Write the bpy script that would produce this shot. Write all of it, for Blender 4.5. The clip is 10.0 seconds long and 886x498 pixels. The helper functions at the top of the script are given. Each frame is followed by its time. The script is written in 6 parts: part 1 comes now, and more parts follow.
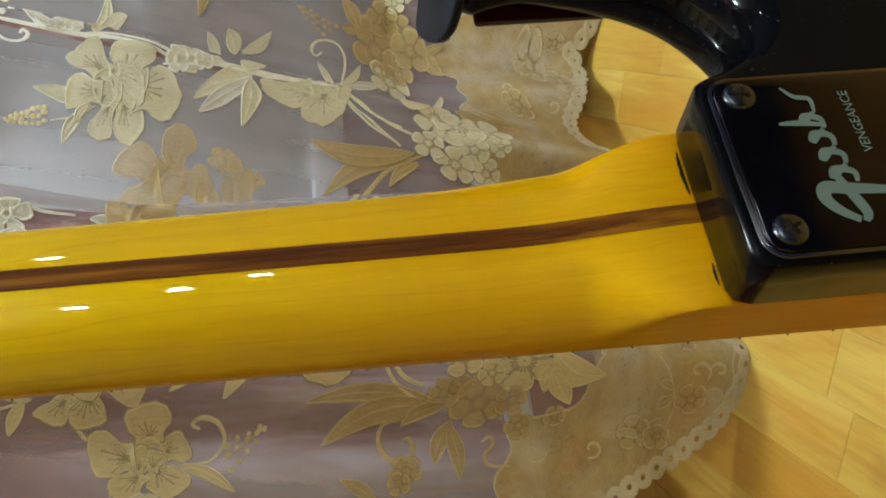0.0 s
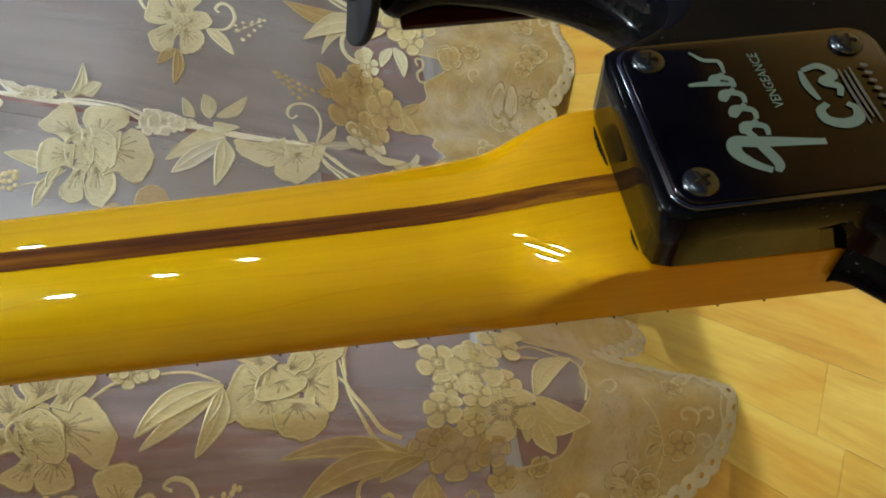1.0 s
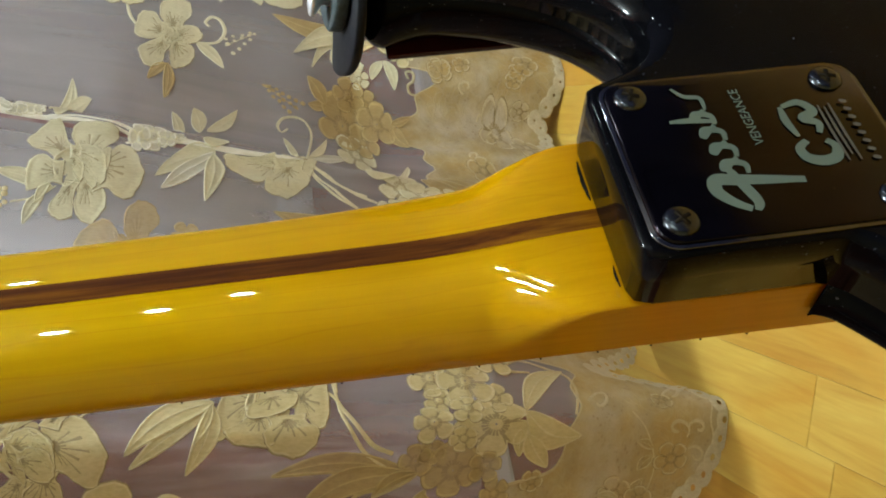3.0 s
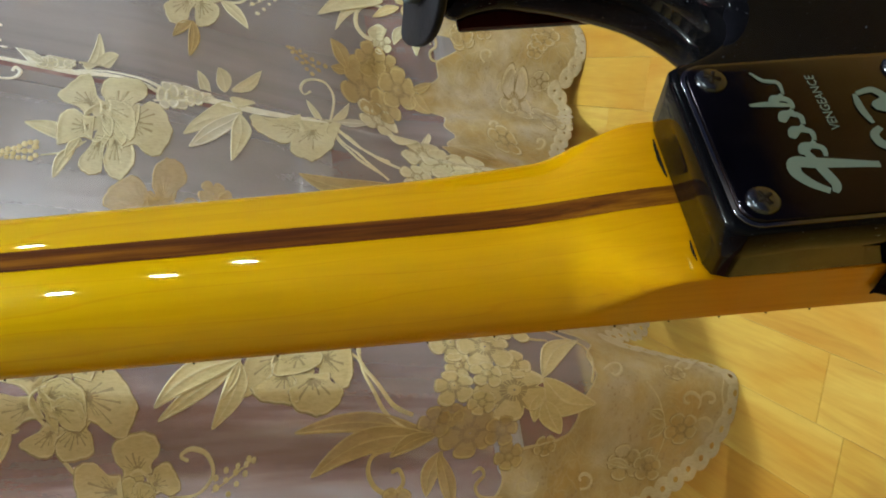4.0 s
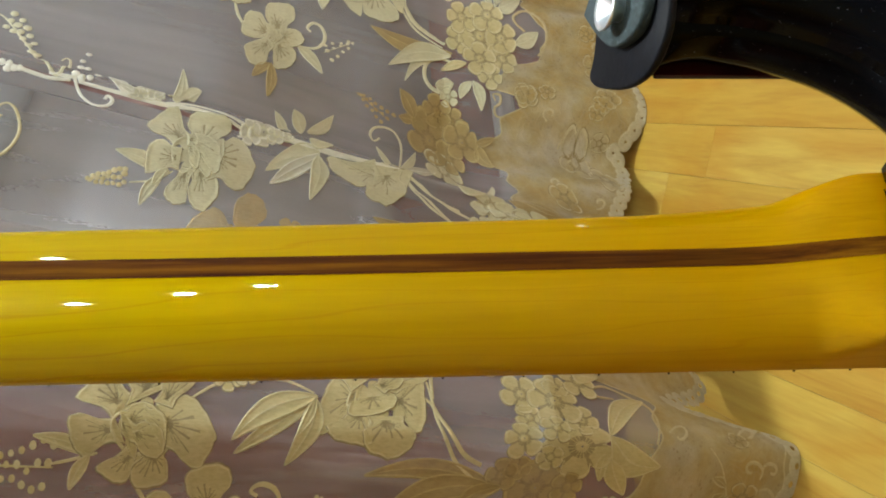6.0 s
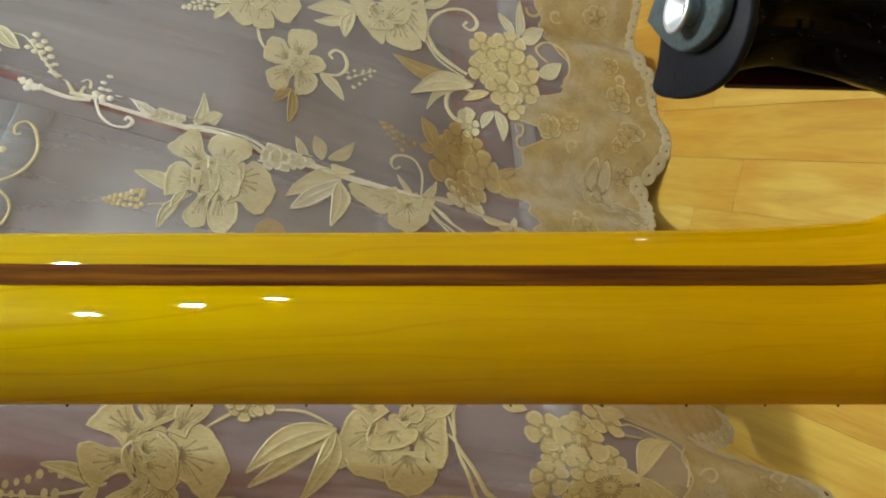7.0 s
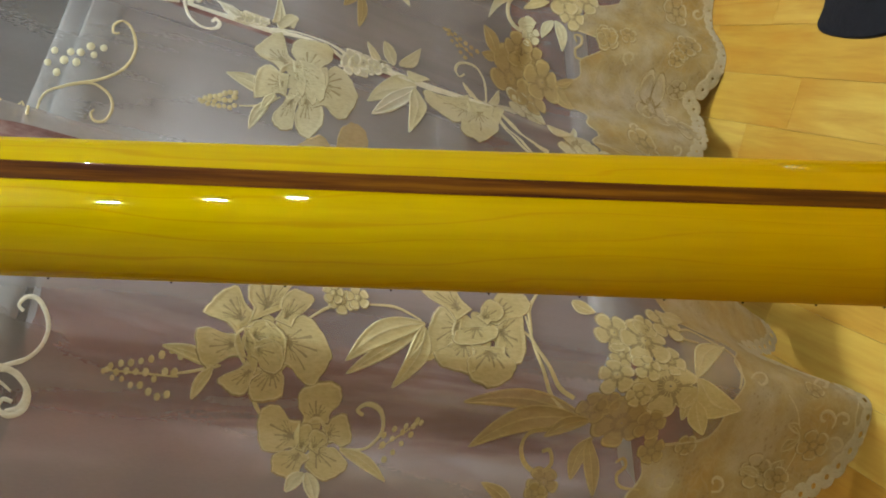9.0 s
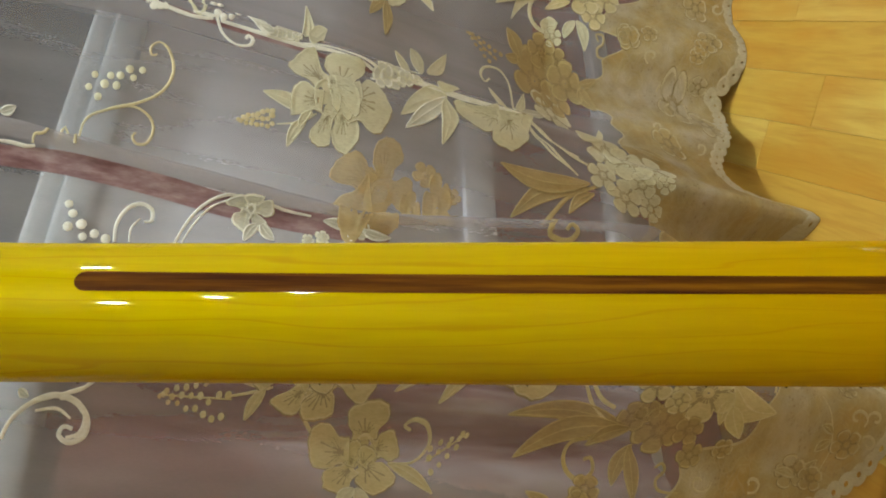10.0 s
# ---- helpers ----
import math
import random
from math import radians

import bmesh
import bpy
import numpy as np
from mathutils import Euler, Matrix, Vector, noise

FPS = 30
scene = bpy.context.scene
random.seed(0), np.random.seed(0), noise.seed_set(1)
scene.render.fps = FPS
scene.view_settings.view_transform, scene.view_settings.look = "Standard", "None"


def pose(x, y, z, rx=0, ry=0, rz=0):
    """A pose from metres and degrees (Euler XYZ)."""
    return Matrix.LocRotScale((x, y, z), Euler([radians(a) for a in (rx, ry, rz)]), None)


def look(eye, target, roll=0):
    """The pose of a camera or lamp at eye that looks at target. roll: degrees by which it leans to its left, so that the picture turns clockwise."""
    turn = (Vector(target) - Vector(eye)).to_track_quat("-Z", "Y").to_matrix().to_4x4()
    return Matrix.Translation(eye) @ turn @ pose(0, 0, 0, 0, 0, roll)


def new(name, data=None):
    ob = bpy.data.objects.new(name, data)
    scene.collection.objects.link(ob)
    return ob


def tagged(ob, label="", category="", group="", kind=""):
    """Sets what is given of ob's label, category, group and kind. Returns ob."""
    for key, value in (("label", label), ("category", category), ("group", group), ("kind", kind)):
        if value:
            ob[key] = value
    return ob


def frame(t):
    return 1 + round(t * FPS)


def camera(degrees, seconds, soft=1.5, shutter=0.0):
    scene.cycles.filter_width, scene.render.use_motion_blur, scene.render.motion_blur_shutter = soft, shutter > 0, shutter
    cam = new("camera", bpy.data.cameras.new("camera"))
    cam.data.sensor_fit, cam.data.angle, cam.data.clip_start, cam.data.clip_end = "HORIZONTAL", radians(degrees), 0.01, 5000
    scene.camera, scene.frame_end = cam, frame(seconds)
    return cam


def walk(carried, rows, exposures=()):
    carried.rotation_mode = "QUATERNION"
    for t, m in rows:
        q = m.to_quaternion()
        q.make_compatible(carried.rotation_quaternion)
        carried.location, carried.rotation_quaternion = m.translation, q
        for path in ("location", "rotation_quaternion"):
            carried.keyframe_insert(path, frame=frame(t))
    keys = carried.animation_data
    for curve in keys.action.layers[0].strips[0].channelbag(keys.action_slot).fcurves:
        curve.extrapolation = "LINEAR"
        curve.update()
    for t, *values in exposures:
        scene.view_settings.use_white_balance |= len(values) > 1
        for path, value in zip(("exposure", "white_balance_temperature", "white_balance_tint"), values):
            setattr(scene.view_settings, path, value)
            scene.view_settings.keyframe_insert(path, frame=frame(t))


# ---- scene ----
cam = camera(54.10, 10.0, soft=1.9)
PATH = [
    (0, (0.1589, -0.0368, 0.6155), (1.0114, 1.6329, -0.0811), -86.73),
    (0.5, (0.1485, -0.0288, 0.6078), (1.0946, 1.5899, -0.0885), -86.72),
    (1, (0.1385, -0.0275, 0.5937), (1.1419, 1.5571, -0.1009), -87.10),
    (1.5, (0.1403, -0.0266, 0.5888), (1.1658, 1.5421, -0.1095), -87.48),
    (2, (0.1418, -0.0280, 0.5879), (1.1808, 1.5297, -0.1151), -87.66),
    (3.5, (0.1439, -0.0340, 0.6013), (1.1290, 1.5536, -0.1123), -86.68),
    (4, (0.1415, -0.0343, 0.6156), (1.0898, 1.5761, -0.0968), -86.10),
    (4.5, (0.1418, -0.0291, 0.6305), (1.0698, 1.5964, -0.0741), -85.36),
    (5, (0.1453, -0.0279, 0.6446), (1.0655, 1.6005, -0.0637), -84.99),
    (5.5, (0.1369, -0.0154, 0.6602), (1.0581, 1.6135, -0.0456), -84.25),
    (5.7, (0.1366, -0.0147, 0.6675), (1.1233, 1.5797, -0.0284), -82.94),
    (6.8, (0.1447, 0.0069, 0.6746), (1.2659, 1.5296, 0.0232), -79.63),
    (7, (0.1462, 0.0135, 0.6753), (1.2809, 1.5304, 0.0338), -79.24),
    (7.5, (0.1537, 0.0199, 0.6872), (1.3042, 1.5296, 0.0570), -78.64),
    (8, (0.1416, 0.0014, 0.7075), (1.2224, 1.5565, 0.0645), -78.45),
    (8.5, (0.1373, -0.0004, 0.7399), (1.1214, 1.6111, 0.0805), -79.07),
    (9, (0.1286, 0.0048, 0.7476), (1.0750, 1.6376, 0.0858), -79.53),
    (9.5, (0.1407, 0.0026, 0.7651), (1.0719, 1.6430, 0.1004), -80.13),
    (10, (0.1528, -0.0037, 0.7888), (1.0568, 1.6504, 0.1204), -81.13),
]
walk(cam, [(t, look(eye, target, roll)) for t, eye, target, roll in PATH],
     exposures=((0, -0.02, 6230, 10), (2, -0.01, 6300, 10), (4, -0.02, 6470, 10), (5.5, -0.11, 6500, 10), (7, -0.22, 6820, 10), (7.5, -0.28, 6900, 10), (8.5, -0.28, 6850, 10), (9.5, -0.24, 6750, 10), (10, -0.26, 6700, 10)))

# ---- light ----
world = bpy.data.worlds.new("world")
scene.world = world
world.use_nodes = True
world.node_tree.nodes["Background"].inputs[0].default_value = (0.02, 0.025, 0.04, 1)
world.node_tree.nodes["Background"].inputs[1].default_value = 0.3
scene.view_settings.exposure = 0.0

# directions in which the four pendant bulbs hang, seen from the neck
NECK_SPOT = Vector((0.25, 0.15, 0.63))
BULBS = [Vector(v).normalized() * 3.0 + NECK_SPOT for v in (
    (0.170, -0.806, 0.567), (0.317, -0.829, 0.460), (0.422, -0.831, 0.363),
    (0.796, -0.386, 0.467))]
for n, place in enumerate(BULBS):
    lamp = bpy.data.lights.new("bulb_light", "POINT")
    lamp.energy, lamp.color, lamp.shadow_soft_size = (70, 45, 32, 36)[n], (0.842, 1.0, 1.01), 0.042
    new("bulb_light", lamp).location = place

# the ceiling lamp over the curtain, which throws the shadow of its hem on the floor
OVERHEAD = Vector((0.85, 0.36, 2.86))
lamp = bpy.data.lights.new("ceiling_light", "POINT")
lamp.energy, lamp.color, lamp.shadow_soft_size = 235, (0.842, 1.0, 1.01), 0.12
new("ceiling_light", lamp).location = OVERHEAD


# ---- materials ----
def material(name, rough=0.5, metal=0.0, coat=0.0):
    m = bpy.data.materials.new(name)
    m.use_nodes = True
    b = m.node_tree.nodes["Principled BSDF"]
    b.inputs["Roughness"].default_value, b.inputs["Metallic"].default_value = rough, metal
    b.inputs["Coat Weight"].default_value, b.inputs["Coat Roughness"].default_value = coat, 0.06
    return m, m.node_tree, b


def node(tree, kind, **values):
    n = tree.nodes.new(kind)
    for key, value in values.items():
        n.inputs[key.replace("_", " ")].default_value = value
    return n


def coords(tree, scale=(1, 1, 1), out="Object", turn=(0, 0, 0)):
    c, m = tree.nodes.new("ShaderNodeTexCoord"), tree.nodes.new("ShaderNodeMapping")
    m.inputs["Scale"].default_value, m.inputs["Rotation"].default_value = scale, turn
    tree.links.new(c.outputs[out], m.inputs["Vector"])
    return m.outputs["Vector"]


def coords_from(tree, source, scale):
    n = node(tree, "ShaderNodeMapping", Scale=scale)
    tree.links.new(source, n.inputs["Vector"])
    return n.outputs["Vector"]


def ramp(tree, source, stops):
    r = tree.nodes.new("ShaderNodeValToRGB")
    e = r.color_ramp.elements
    while len(e) < len(stops):
        e.new(0.5)
    for n, (at, colour) in enumerate(stops):
        e[n].position, e[n].color = at, (*colour, 1)
    tree.links.new(source, r.inputs["Fac"])
    return r.outputs["Color"]


def noise_tex(tree, vector, scale, detail=4.0, rough=0.55, warp=0.0):
    n = node(tree, "ShaderNodeTexNoise", Scale=scale, Detail=detail, Roughness=rough, Distortion=warp)
    tree.links.new(vector, n.inputs["Vector"])
    return n.outputs["Fac"]


def mixed(tree, fac, a, b, mode="MIX"):
    m = tree.nodes.new("ShaderNodeMix")
    m.data_type, m.blend_type = "RGBA", mode
    for value, socket in ((fac, 0), (a, 6), (b, 7)):
        if isinstance(value, (int, float)):
            m.inputs[socket].default_value = value
        elif isinstance(value, tuple):
            m.inputs[socket].default_value = (*value, 1)
        else:
            tree.links.new(value, m.inputs[socket])
    return m.outputs[2]


def bump(tree, bsdf, height, strength=0.3, distance=0.001, socket="Normal"):
    b = node(tree, "ShaderNodeBump", Strength=strength, Distance=distance)
    tree.links.new(height, b.inputs["Height"])
    tree.links.new(b.outputs["Normal"], bsdf.inputs[socket])


def plain(name, colour, rough=0.5, metal=0.0, coat=0.0, vary=0.12, scale=30.0, relief=0.0):
    m, t, b = material(name, rough, metal, coat)
    fac = noise_tex(t, coords(t), scale, 5)
    dark = tuple(c * (1 - vary) for c in colour)
    light = tuple(min(1, c * (1 + vary)) for c in colour)
    t.links.new(ramp(t, fac, ((0.3, dark), (0.7, light))), b.inputs["Base Color"])
    if relief:
        bump(t, b, fac, relief)
    return m


def maple():
    """Yellow lacquered maple: fine grain along the neck, darker cathedral lines, amber towards the heel with its dimmer
    light painted in.
    """
    m, t, b = material("lacquered_maple", 0.5, 0.0, 0.62)
    b.inputs["Coat Roughness"].default_value = 0.017
    b.inputs["Specular IOR Level"].default_value = 0.0
    b.inputs["Subsurface Weight"].default_value, b.inputs["Subsurface Scale"].default_value = 0.25, 0.004
    b.inputs["Subsurface Radius"].default_value = (1.0, 0.6, 0.1)
    along = coords(t, (1, 1, 0.05))
    fine = noise_tex(t, along, 420, 4, 0.6)
    lines = node(t, "ShaderNodeTexWave", Scale=58.0, Distortion=9.0, Detail=2.0, Detail_Scale=1.2)
    lines.wave_type, lines.bands_direction = "BANDS", "X"
    t.links.new(coords(t, (1, 1.4, 0.13), turn=(0, 0.09, 0.3)), lines.inputs["Vector"])
    thin = ramp(t, lines.outputs["Fac"], ((0.0, (1, 1, 1)), (0.025, (0.0, 0.0, 0.0)), (1.0, (0, 0, 0))))
    blotch = noise_tex(t, coords(t, (1, 1, 0.3)), 28, 3)
    base = ramp(t, blotch, ((0.3, (0.52, 0.365, 0.0003)), (0.7, (0.605, 0.443, 0.0005))))
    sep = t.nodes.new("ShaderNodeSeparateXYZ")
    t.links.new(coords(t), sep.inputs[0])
    # amber ramp along the neck: deeper tone plus dimmer light put into the colour
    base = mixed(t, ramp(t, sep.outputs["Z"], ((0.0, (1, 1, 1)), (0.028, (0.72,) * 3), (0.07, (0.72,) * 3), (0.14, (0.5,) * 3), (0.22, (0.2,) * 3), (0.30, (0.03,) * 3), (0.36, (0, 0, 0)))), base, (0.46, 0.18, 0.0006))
    base = mixed(t, mixed(t, 1.0, thin, (0.34, 0.34, 0.34), "MULTIPLY"), base, (0.40, 0.16, 0.001))
    grain = ramp(t, fine, ((0.35, (0.86, 0.82, 0.8)), (0.62, (1, 1, 1))))
    base = mixed(t, 0.75, base, grain, "MULTIPLY")
    t.links.new(base, b.inputs["Base Color"])
    bump(t, b, fine, 0.02, 0.0004)
    shine = node(t, "ShaderNodeBsdfPrincipled", Roughness=0.5, Metallic=1.0, Coat_Weight=0.62, Coat_Roughness=0.017)
    t.links.new(mixed(t, 0.5, (0.74, 0.56, 0.001), base), shine.inputs["Base Color"])
    both = t.nodes.new("ShaderNodeMixShader")
    both.inputs[0].default_value = 0.14
    t.links.new(b.outputs[0], both.inputs[1])
    t.links.new(shine.outputs[0], both.inputs[2])
    t.links.new(both.outputs[0], t.nodes["Material Output"].inputs["Surface"])
    return m


def walnut():
    m, t, b = material("dark_walnut", 0.6, 0, 0.5)
    b.inputs["Specular IOR Level"].default_value = 0.05
    streak = noise_tex(t, coords(t, (1, 1, 0.035)), 330, 5, 0.65)
    t.links.new(ramp(t, streak, ((0.36, (0.05, 0.012, 0.0008)), (0.48, (0.095, 0.027, 0.0012)), (0.64, (0.18, 0.066, 0.002)))), b.inputs["Base Color"])
    return m


def black_gloss():
    m, t, b = material("black_gloss_lacquer", 0.09, 0, 0.0)
    b.inputs["Specular IOR Level"].default_value = 0.065
    dust = noise_tex(t, coords(t), 620, 3, 0.7)
    t.links.new(ramp(t, dust, ((0.66, (0.002, 0.002, 0.0026)), (0.74, (0.09, 0.095, 0.115)))), b.inputs["Base Color"])
    smear = noise_tex(t, coords(t, (1, 1, 0.4)), 60, 4)
    r = ramp(t, smear, ((0.35, (0.04,) * 3), (0.7, (0.13,) * 3)))
    t.links.new(r, b.inputs["Roughness"])
    return m


def plate_chrome():
    """Black-plated steel: nearly a mirror, wiped unevenly, with lint and dust on it."""
    m, t, b = material("black_chrome", 0.1, 1.0)
    dust = noise_tex(t, coords(t), 700, 2, 0.7)
    wipe = noise_tex(t, coords(t, (1, 1, 0.35)), 45, 5, 0.65)
    base = ramp(t, wipe, ((0.3, (0.016, 0.014, 0.018)), (0.7, (0.027, 0.022, 0.025))))
    t.links.new(mixed(t, ramp(t, dust, ((0.71, (0, 0, 0)), (0.77, (0.8,) * 3))), base, (0.16, 0.15, 0.16)), b.inputs["Base Color"])
    t.links.new(ramp(t, wipe, ((0.35, (0.07,) * 3), (0.68, (0.22,) * 3))), b.inputs["Roughness"])
    return m


def plank_wood(name, joined=False):
    m, t, b = material(name, 0.32, 0, 0.25)
    b.inputs["Coat Roughness"].default_value = 0.18
    info = t.nodes.new("ShaderNodeNewGeometry" if joined else "ShaderNodeObjectInfo")
    pick = info.outputs["Random Per Island" if joined else "Random"]
    shift = node(t, "ShaderNodeVectorMath")
    shift.operation = "MULTIPLY_ADD"
    gen = t.nodes.new("ShaderNodeTexCoord")
    mul = t.nodes.new("ShaderNodeVectorMath")
    mul.operation = "SCALE"
    comb = t.nodes.new("ShaderNodeCombineXYZ")
    for k in ("X", "Y", "Z"):
        t.links.new(pick, comb.inputs[k])
    t.links.new(comb.outputs[0], mul.inputs[0])
    mul.inputs["Scale"].default_value = 37.0
    add = t.nodes.new("ShaderNodeVectorMath")
    add.operation = "ADD"
    t.links.new(gen.outputs["Object"], add.inputs[0])
    t.links.new(mul.outputs[0], add.inputs[1])
    stretch = node(t, "ShaderNodeMapping", Scale=(0.09, 1, 1))
    t.links.new(add.outputs[0], stretch.inputs["Vector"])
    v = stretch.outputs["Vector"]
    broad = noise_tex(t, v, 34, 5, 0.6, 1.2)
    fine = noise_tex(t, v, 240, 4, 0.6)
    tone = ramp(t, pick, ((0.0, (0.39, 0.195, 0.024)), (0.3, (0.45, 0.282, 0.045)), (0.7, (0.50, 0.34, 0.075)), (1.0, (0.42, 0.225, 0.03))))
    base = mixed(t, mixed(t, 1.0, ramp(t, broad, ((0.42, (0, 0, 0)), (0.72, (1, 1, 1)))), (0.75, 0.75, 0.75), "MULTIPLY"), tone, (0.31, 0.13, 0.014))
    base = mixed(t, 0.42, base, ramp(t, fine, ((0.3, (0.78, 0.72, 0.66)), (0.6, (1, 1, 1)))), "MULTIPLY")
    figure = noise_tex(t, coords_from(t, add.outputs[0], (0.3, 1, 1)), 13, 3, 0.55, 0.8)
    base = mixed(t, ramp(t, figure, ((0.46, (0, 0, 0)), (0.70, (0.6,) * 3))), base, (0.36, 0.15, 0.008))
    knot = node(t, "ShaderNodeTexVoronoi", Scale=6.0)
    t.links.new(add.outputs[0], knot.inputs["Vector"])
    base = mixed(t, mixed(t, 1.0, ramp(t, knot.outputs["Distance"], ((0.0, (1, 1, 1)), (0.16, (0, 0, 0)))), (0.75,) * 3, "MULTIPLY"), base, (0.2, 0.08, 0.013))
    t.links.new(base, b.inputs["Base Color"])
    bump(t, b, fine, 0.05, 0.0005)
    return m


def voile(name="sheer_voile", tone=1.0, thin=0.33, thick=0.45):
    """Sheer mauve-grey voile: a fine weave that lets about half the light straight through, denser in soft upright streaks."""
    m, t, b = material(name, 0.8)
    b.inputs["Specular IOR Level"].default_value = 0.15
    cloth = noise_tex(t, coords(t, (1, 1, 0.2)), 14, 4)
    t.links.new(ramp(t, cloth, ((0.3, (0.54 * tone, 0.503 * tone, 0.52 * tone)), (0.7, (0.64 * tone, 0.603 * tone, 0.625 * tone)))), b.inputs["Base Color"])
    lucid = node(t, "ShaderNodeBsdfTranslucent", Color=(0.42, 0.37, 0.38, 1))
    clear = node(t, "ShaderNodeBsdfTransparent", Color=(0.95, 0.92, 0.92, 1))
    body, out = t.nodes.new("ShaderNodeMixShader"), t.nodes.new("ShaderNodeMixShader")
    body.inputs[0].default_value = 0.3
    t.links.new(b.outputs[0], body.inputs[1])
    t.links.new(lucid.outputs[0], body.inputs[2])
    streak = noise_tex(t, coords(t, (1, 0.3, 0.12)), 17, 3, 0.5, 0.5)
    weave = noise_tex(t, coords(t, (1, 0.3, 0.25)), 900, 2, 0.6)
    dens = ramp(t, streak, ((0.36, (thin,) * 3), (0.62, (thick,) * 3)))
    dens = mixed(t, 1.0, dens, ramp(t, weave, ((0.35, (0.98,) * 3), (0.65, (1.02,) * 3))), "MULTIPLY")
    t.links.new(dens, out.inputs[0])
    t.links.new(clear.outputs[0], out.inputs[1])
    t.links.new(body.outputs[0], out.inputs[2])
    t.links.new(out.outputs[0], t.nodes["Material Output"].inputs["Surface"])
    return m


def gathered_voile():
    """The same voile bunched up: thick grey-mauve folds with reddish-brown ones between."""
    m, t, b = material("gathered_voile", 0.8)
    b.inputs["Specular IOR Level"].default_value = 0.15
    streak = noise_tex(t, coords(t, (1, 0.2, 0.16)), 14, 4, 0.55, 0.5)
    t.links.new(ramp(t, streak, ((0.40, (0.25, 0.08, 0.068)), (0.51, (0.40, 0.25, 0.24)), (0.64, (0.60, 0.52, 0.54)))), b.inputs["Base Color"])
    clear = node(t, "ShaderNodeBsdfTransparent", Color=(0.9, 0.8, 0.8, 1))
    out = t.nodes.new("ShaderNodeMixShader")
    t.links.new(ramp(t, streak, ((0.38, (0.7,) * 3), (0.55, (0.95,) * 3))), out.inputs[0])
    t.links.new(clear.outputs[0], out.inputs[1])
    t.links.new(b.outputs[0], out.inputs[2])
    t.links.new(out.outputs[0], t.nodes["Material Output"].inputs["Surface"])
    return m


def fold_voile():
    """The same voile lying several layers deep in a pleat."""
    m, t, b = material("folded_voile", 0.75)
    cloth = noise_tex(t, coords(t, (1, 1, 0.3)), 75, 5, 0.65)
    t.links.new(ramp(t, cloth, ((0.34, (0.15, 0.052, 0.05)), (0.5, (0.25, 0.125, 0.12)), (0.66, (0.37, 0.25, 0.245)))), b.inputs["Base Color"])
    clear = node(t, "ShaderNodeBsdfTransparent", Color=(0.9, 0.8, 0.8, 1))
    out = t.nodes.new("ShaderNodeMixShader")
    out.inputs[0].default_value = 0.82
    t.links.new(clear.outputs[0], out.inputs[1])
    t.links.new(b.outputs[0], out.inputs[2])
    t.links.new(out.outputs[0], t.nodes["Material Output"].inputs["Surface"])
    return m


def embroidery(name, light, dark, sheer=0.0, seam=260.0):
    """Satin-stitched thread: close ribs with a soft sheen, a little light comes through."""
    m, t, b = material(name, 0.6)
    b.inputs["Sheen Weight"].default_value = 0.15
    c = coords(t)
    ribs = noise_tex(t, coords(t, (1.0, 0.4, 0.3), turn=(0, 0.5, 0)), seam * 2.2, 3, 0.7)
    wide = noise_tex(t, c, 40, 4)
    base = ramp(t, wide, ((0.3, dark), (0.68, light)))
    base = mixed(t, 0.6, base, ramp(t, ribs, ((0.34, (0.70, 0.65, 0.57)), (0.58, (1, 1, 1)))), "MULTIPLY")
    t.links.new(base, b.inputs["Base Color"])
    bump(t, b, ribs, 0.4, 0.0009)
    lucid = node(t, "ShaderNodeBsdfTranslucent", Color=(*light, 1))
    mix = t.nodes.new("ShaderNodeMixShader")
    mix.inputs[0].default_value = 0.18
    t.links.new(b.outputs[0], mix.inputs[1])
    t.links.new(lucid.outputs[0], mix.inputs[2])
    holes, gap = t.nodes.new("ShaderNodeBsdfTransparent"), t.nodes.new("ShaderNodeMixShader")
    gap.inputs[0].default_value = sheer
    t.links.new(mix.outputs[0], gap.inputs[1])
    t.links.new(holes.outputs[0], gap.inputs[2])
    t.links.new(gap.outputs[0], t.nodes["Material Output"].inputs["Surface"])
    return m


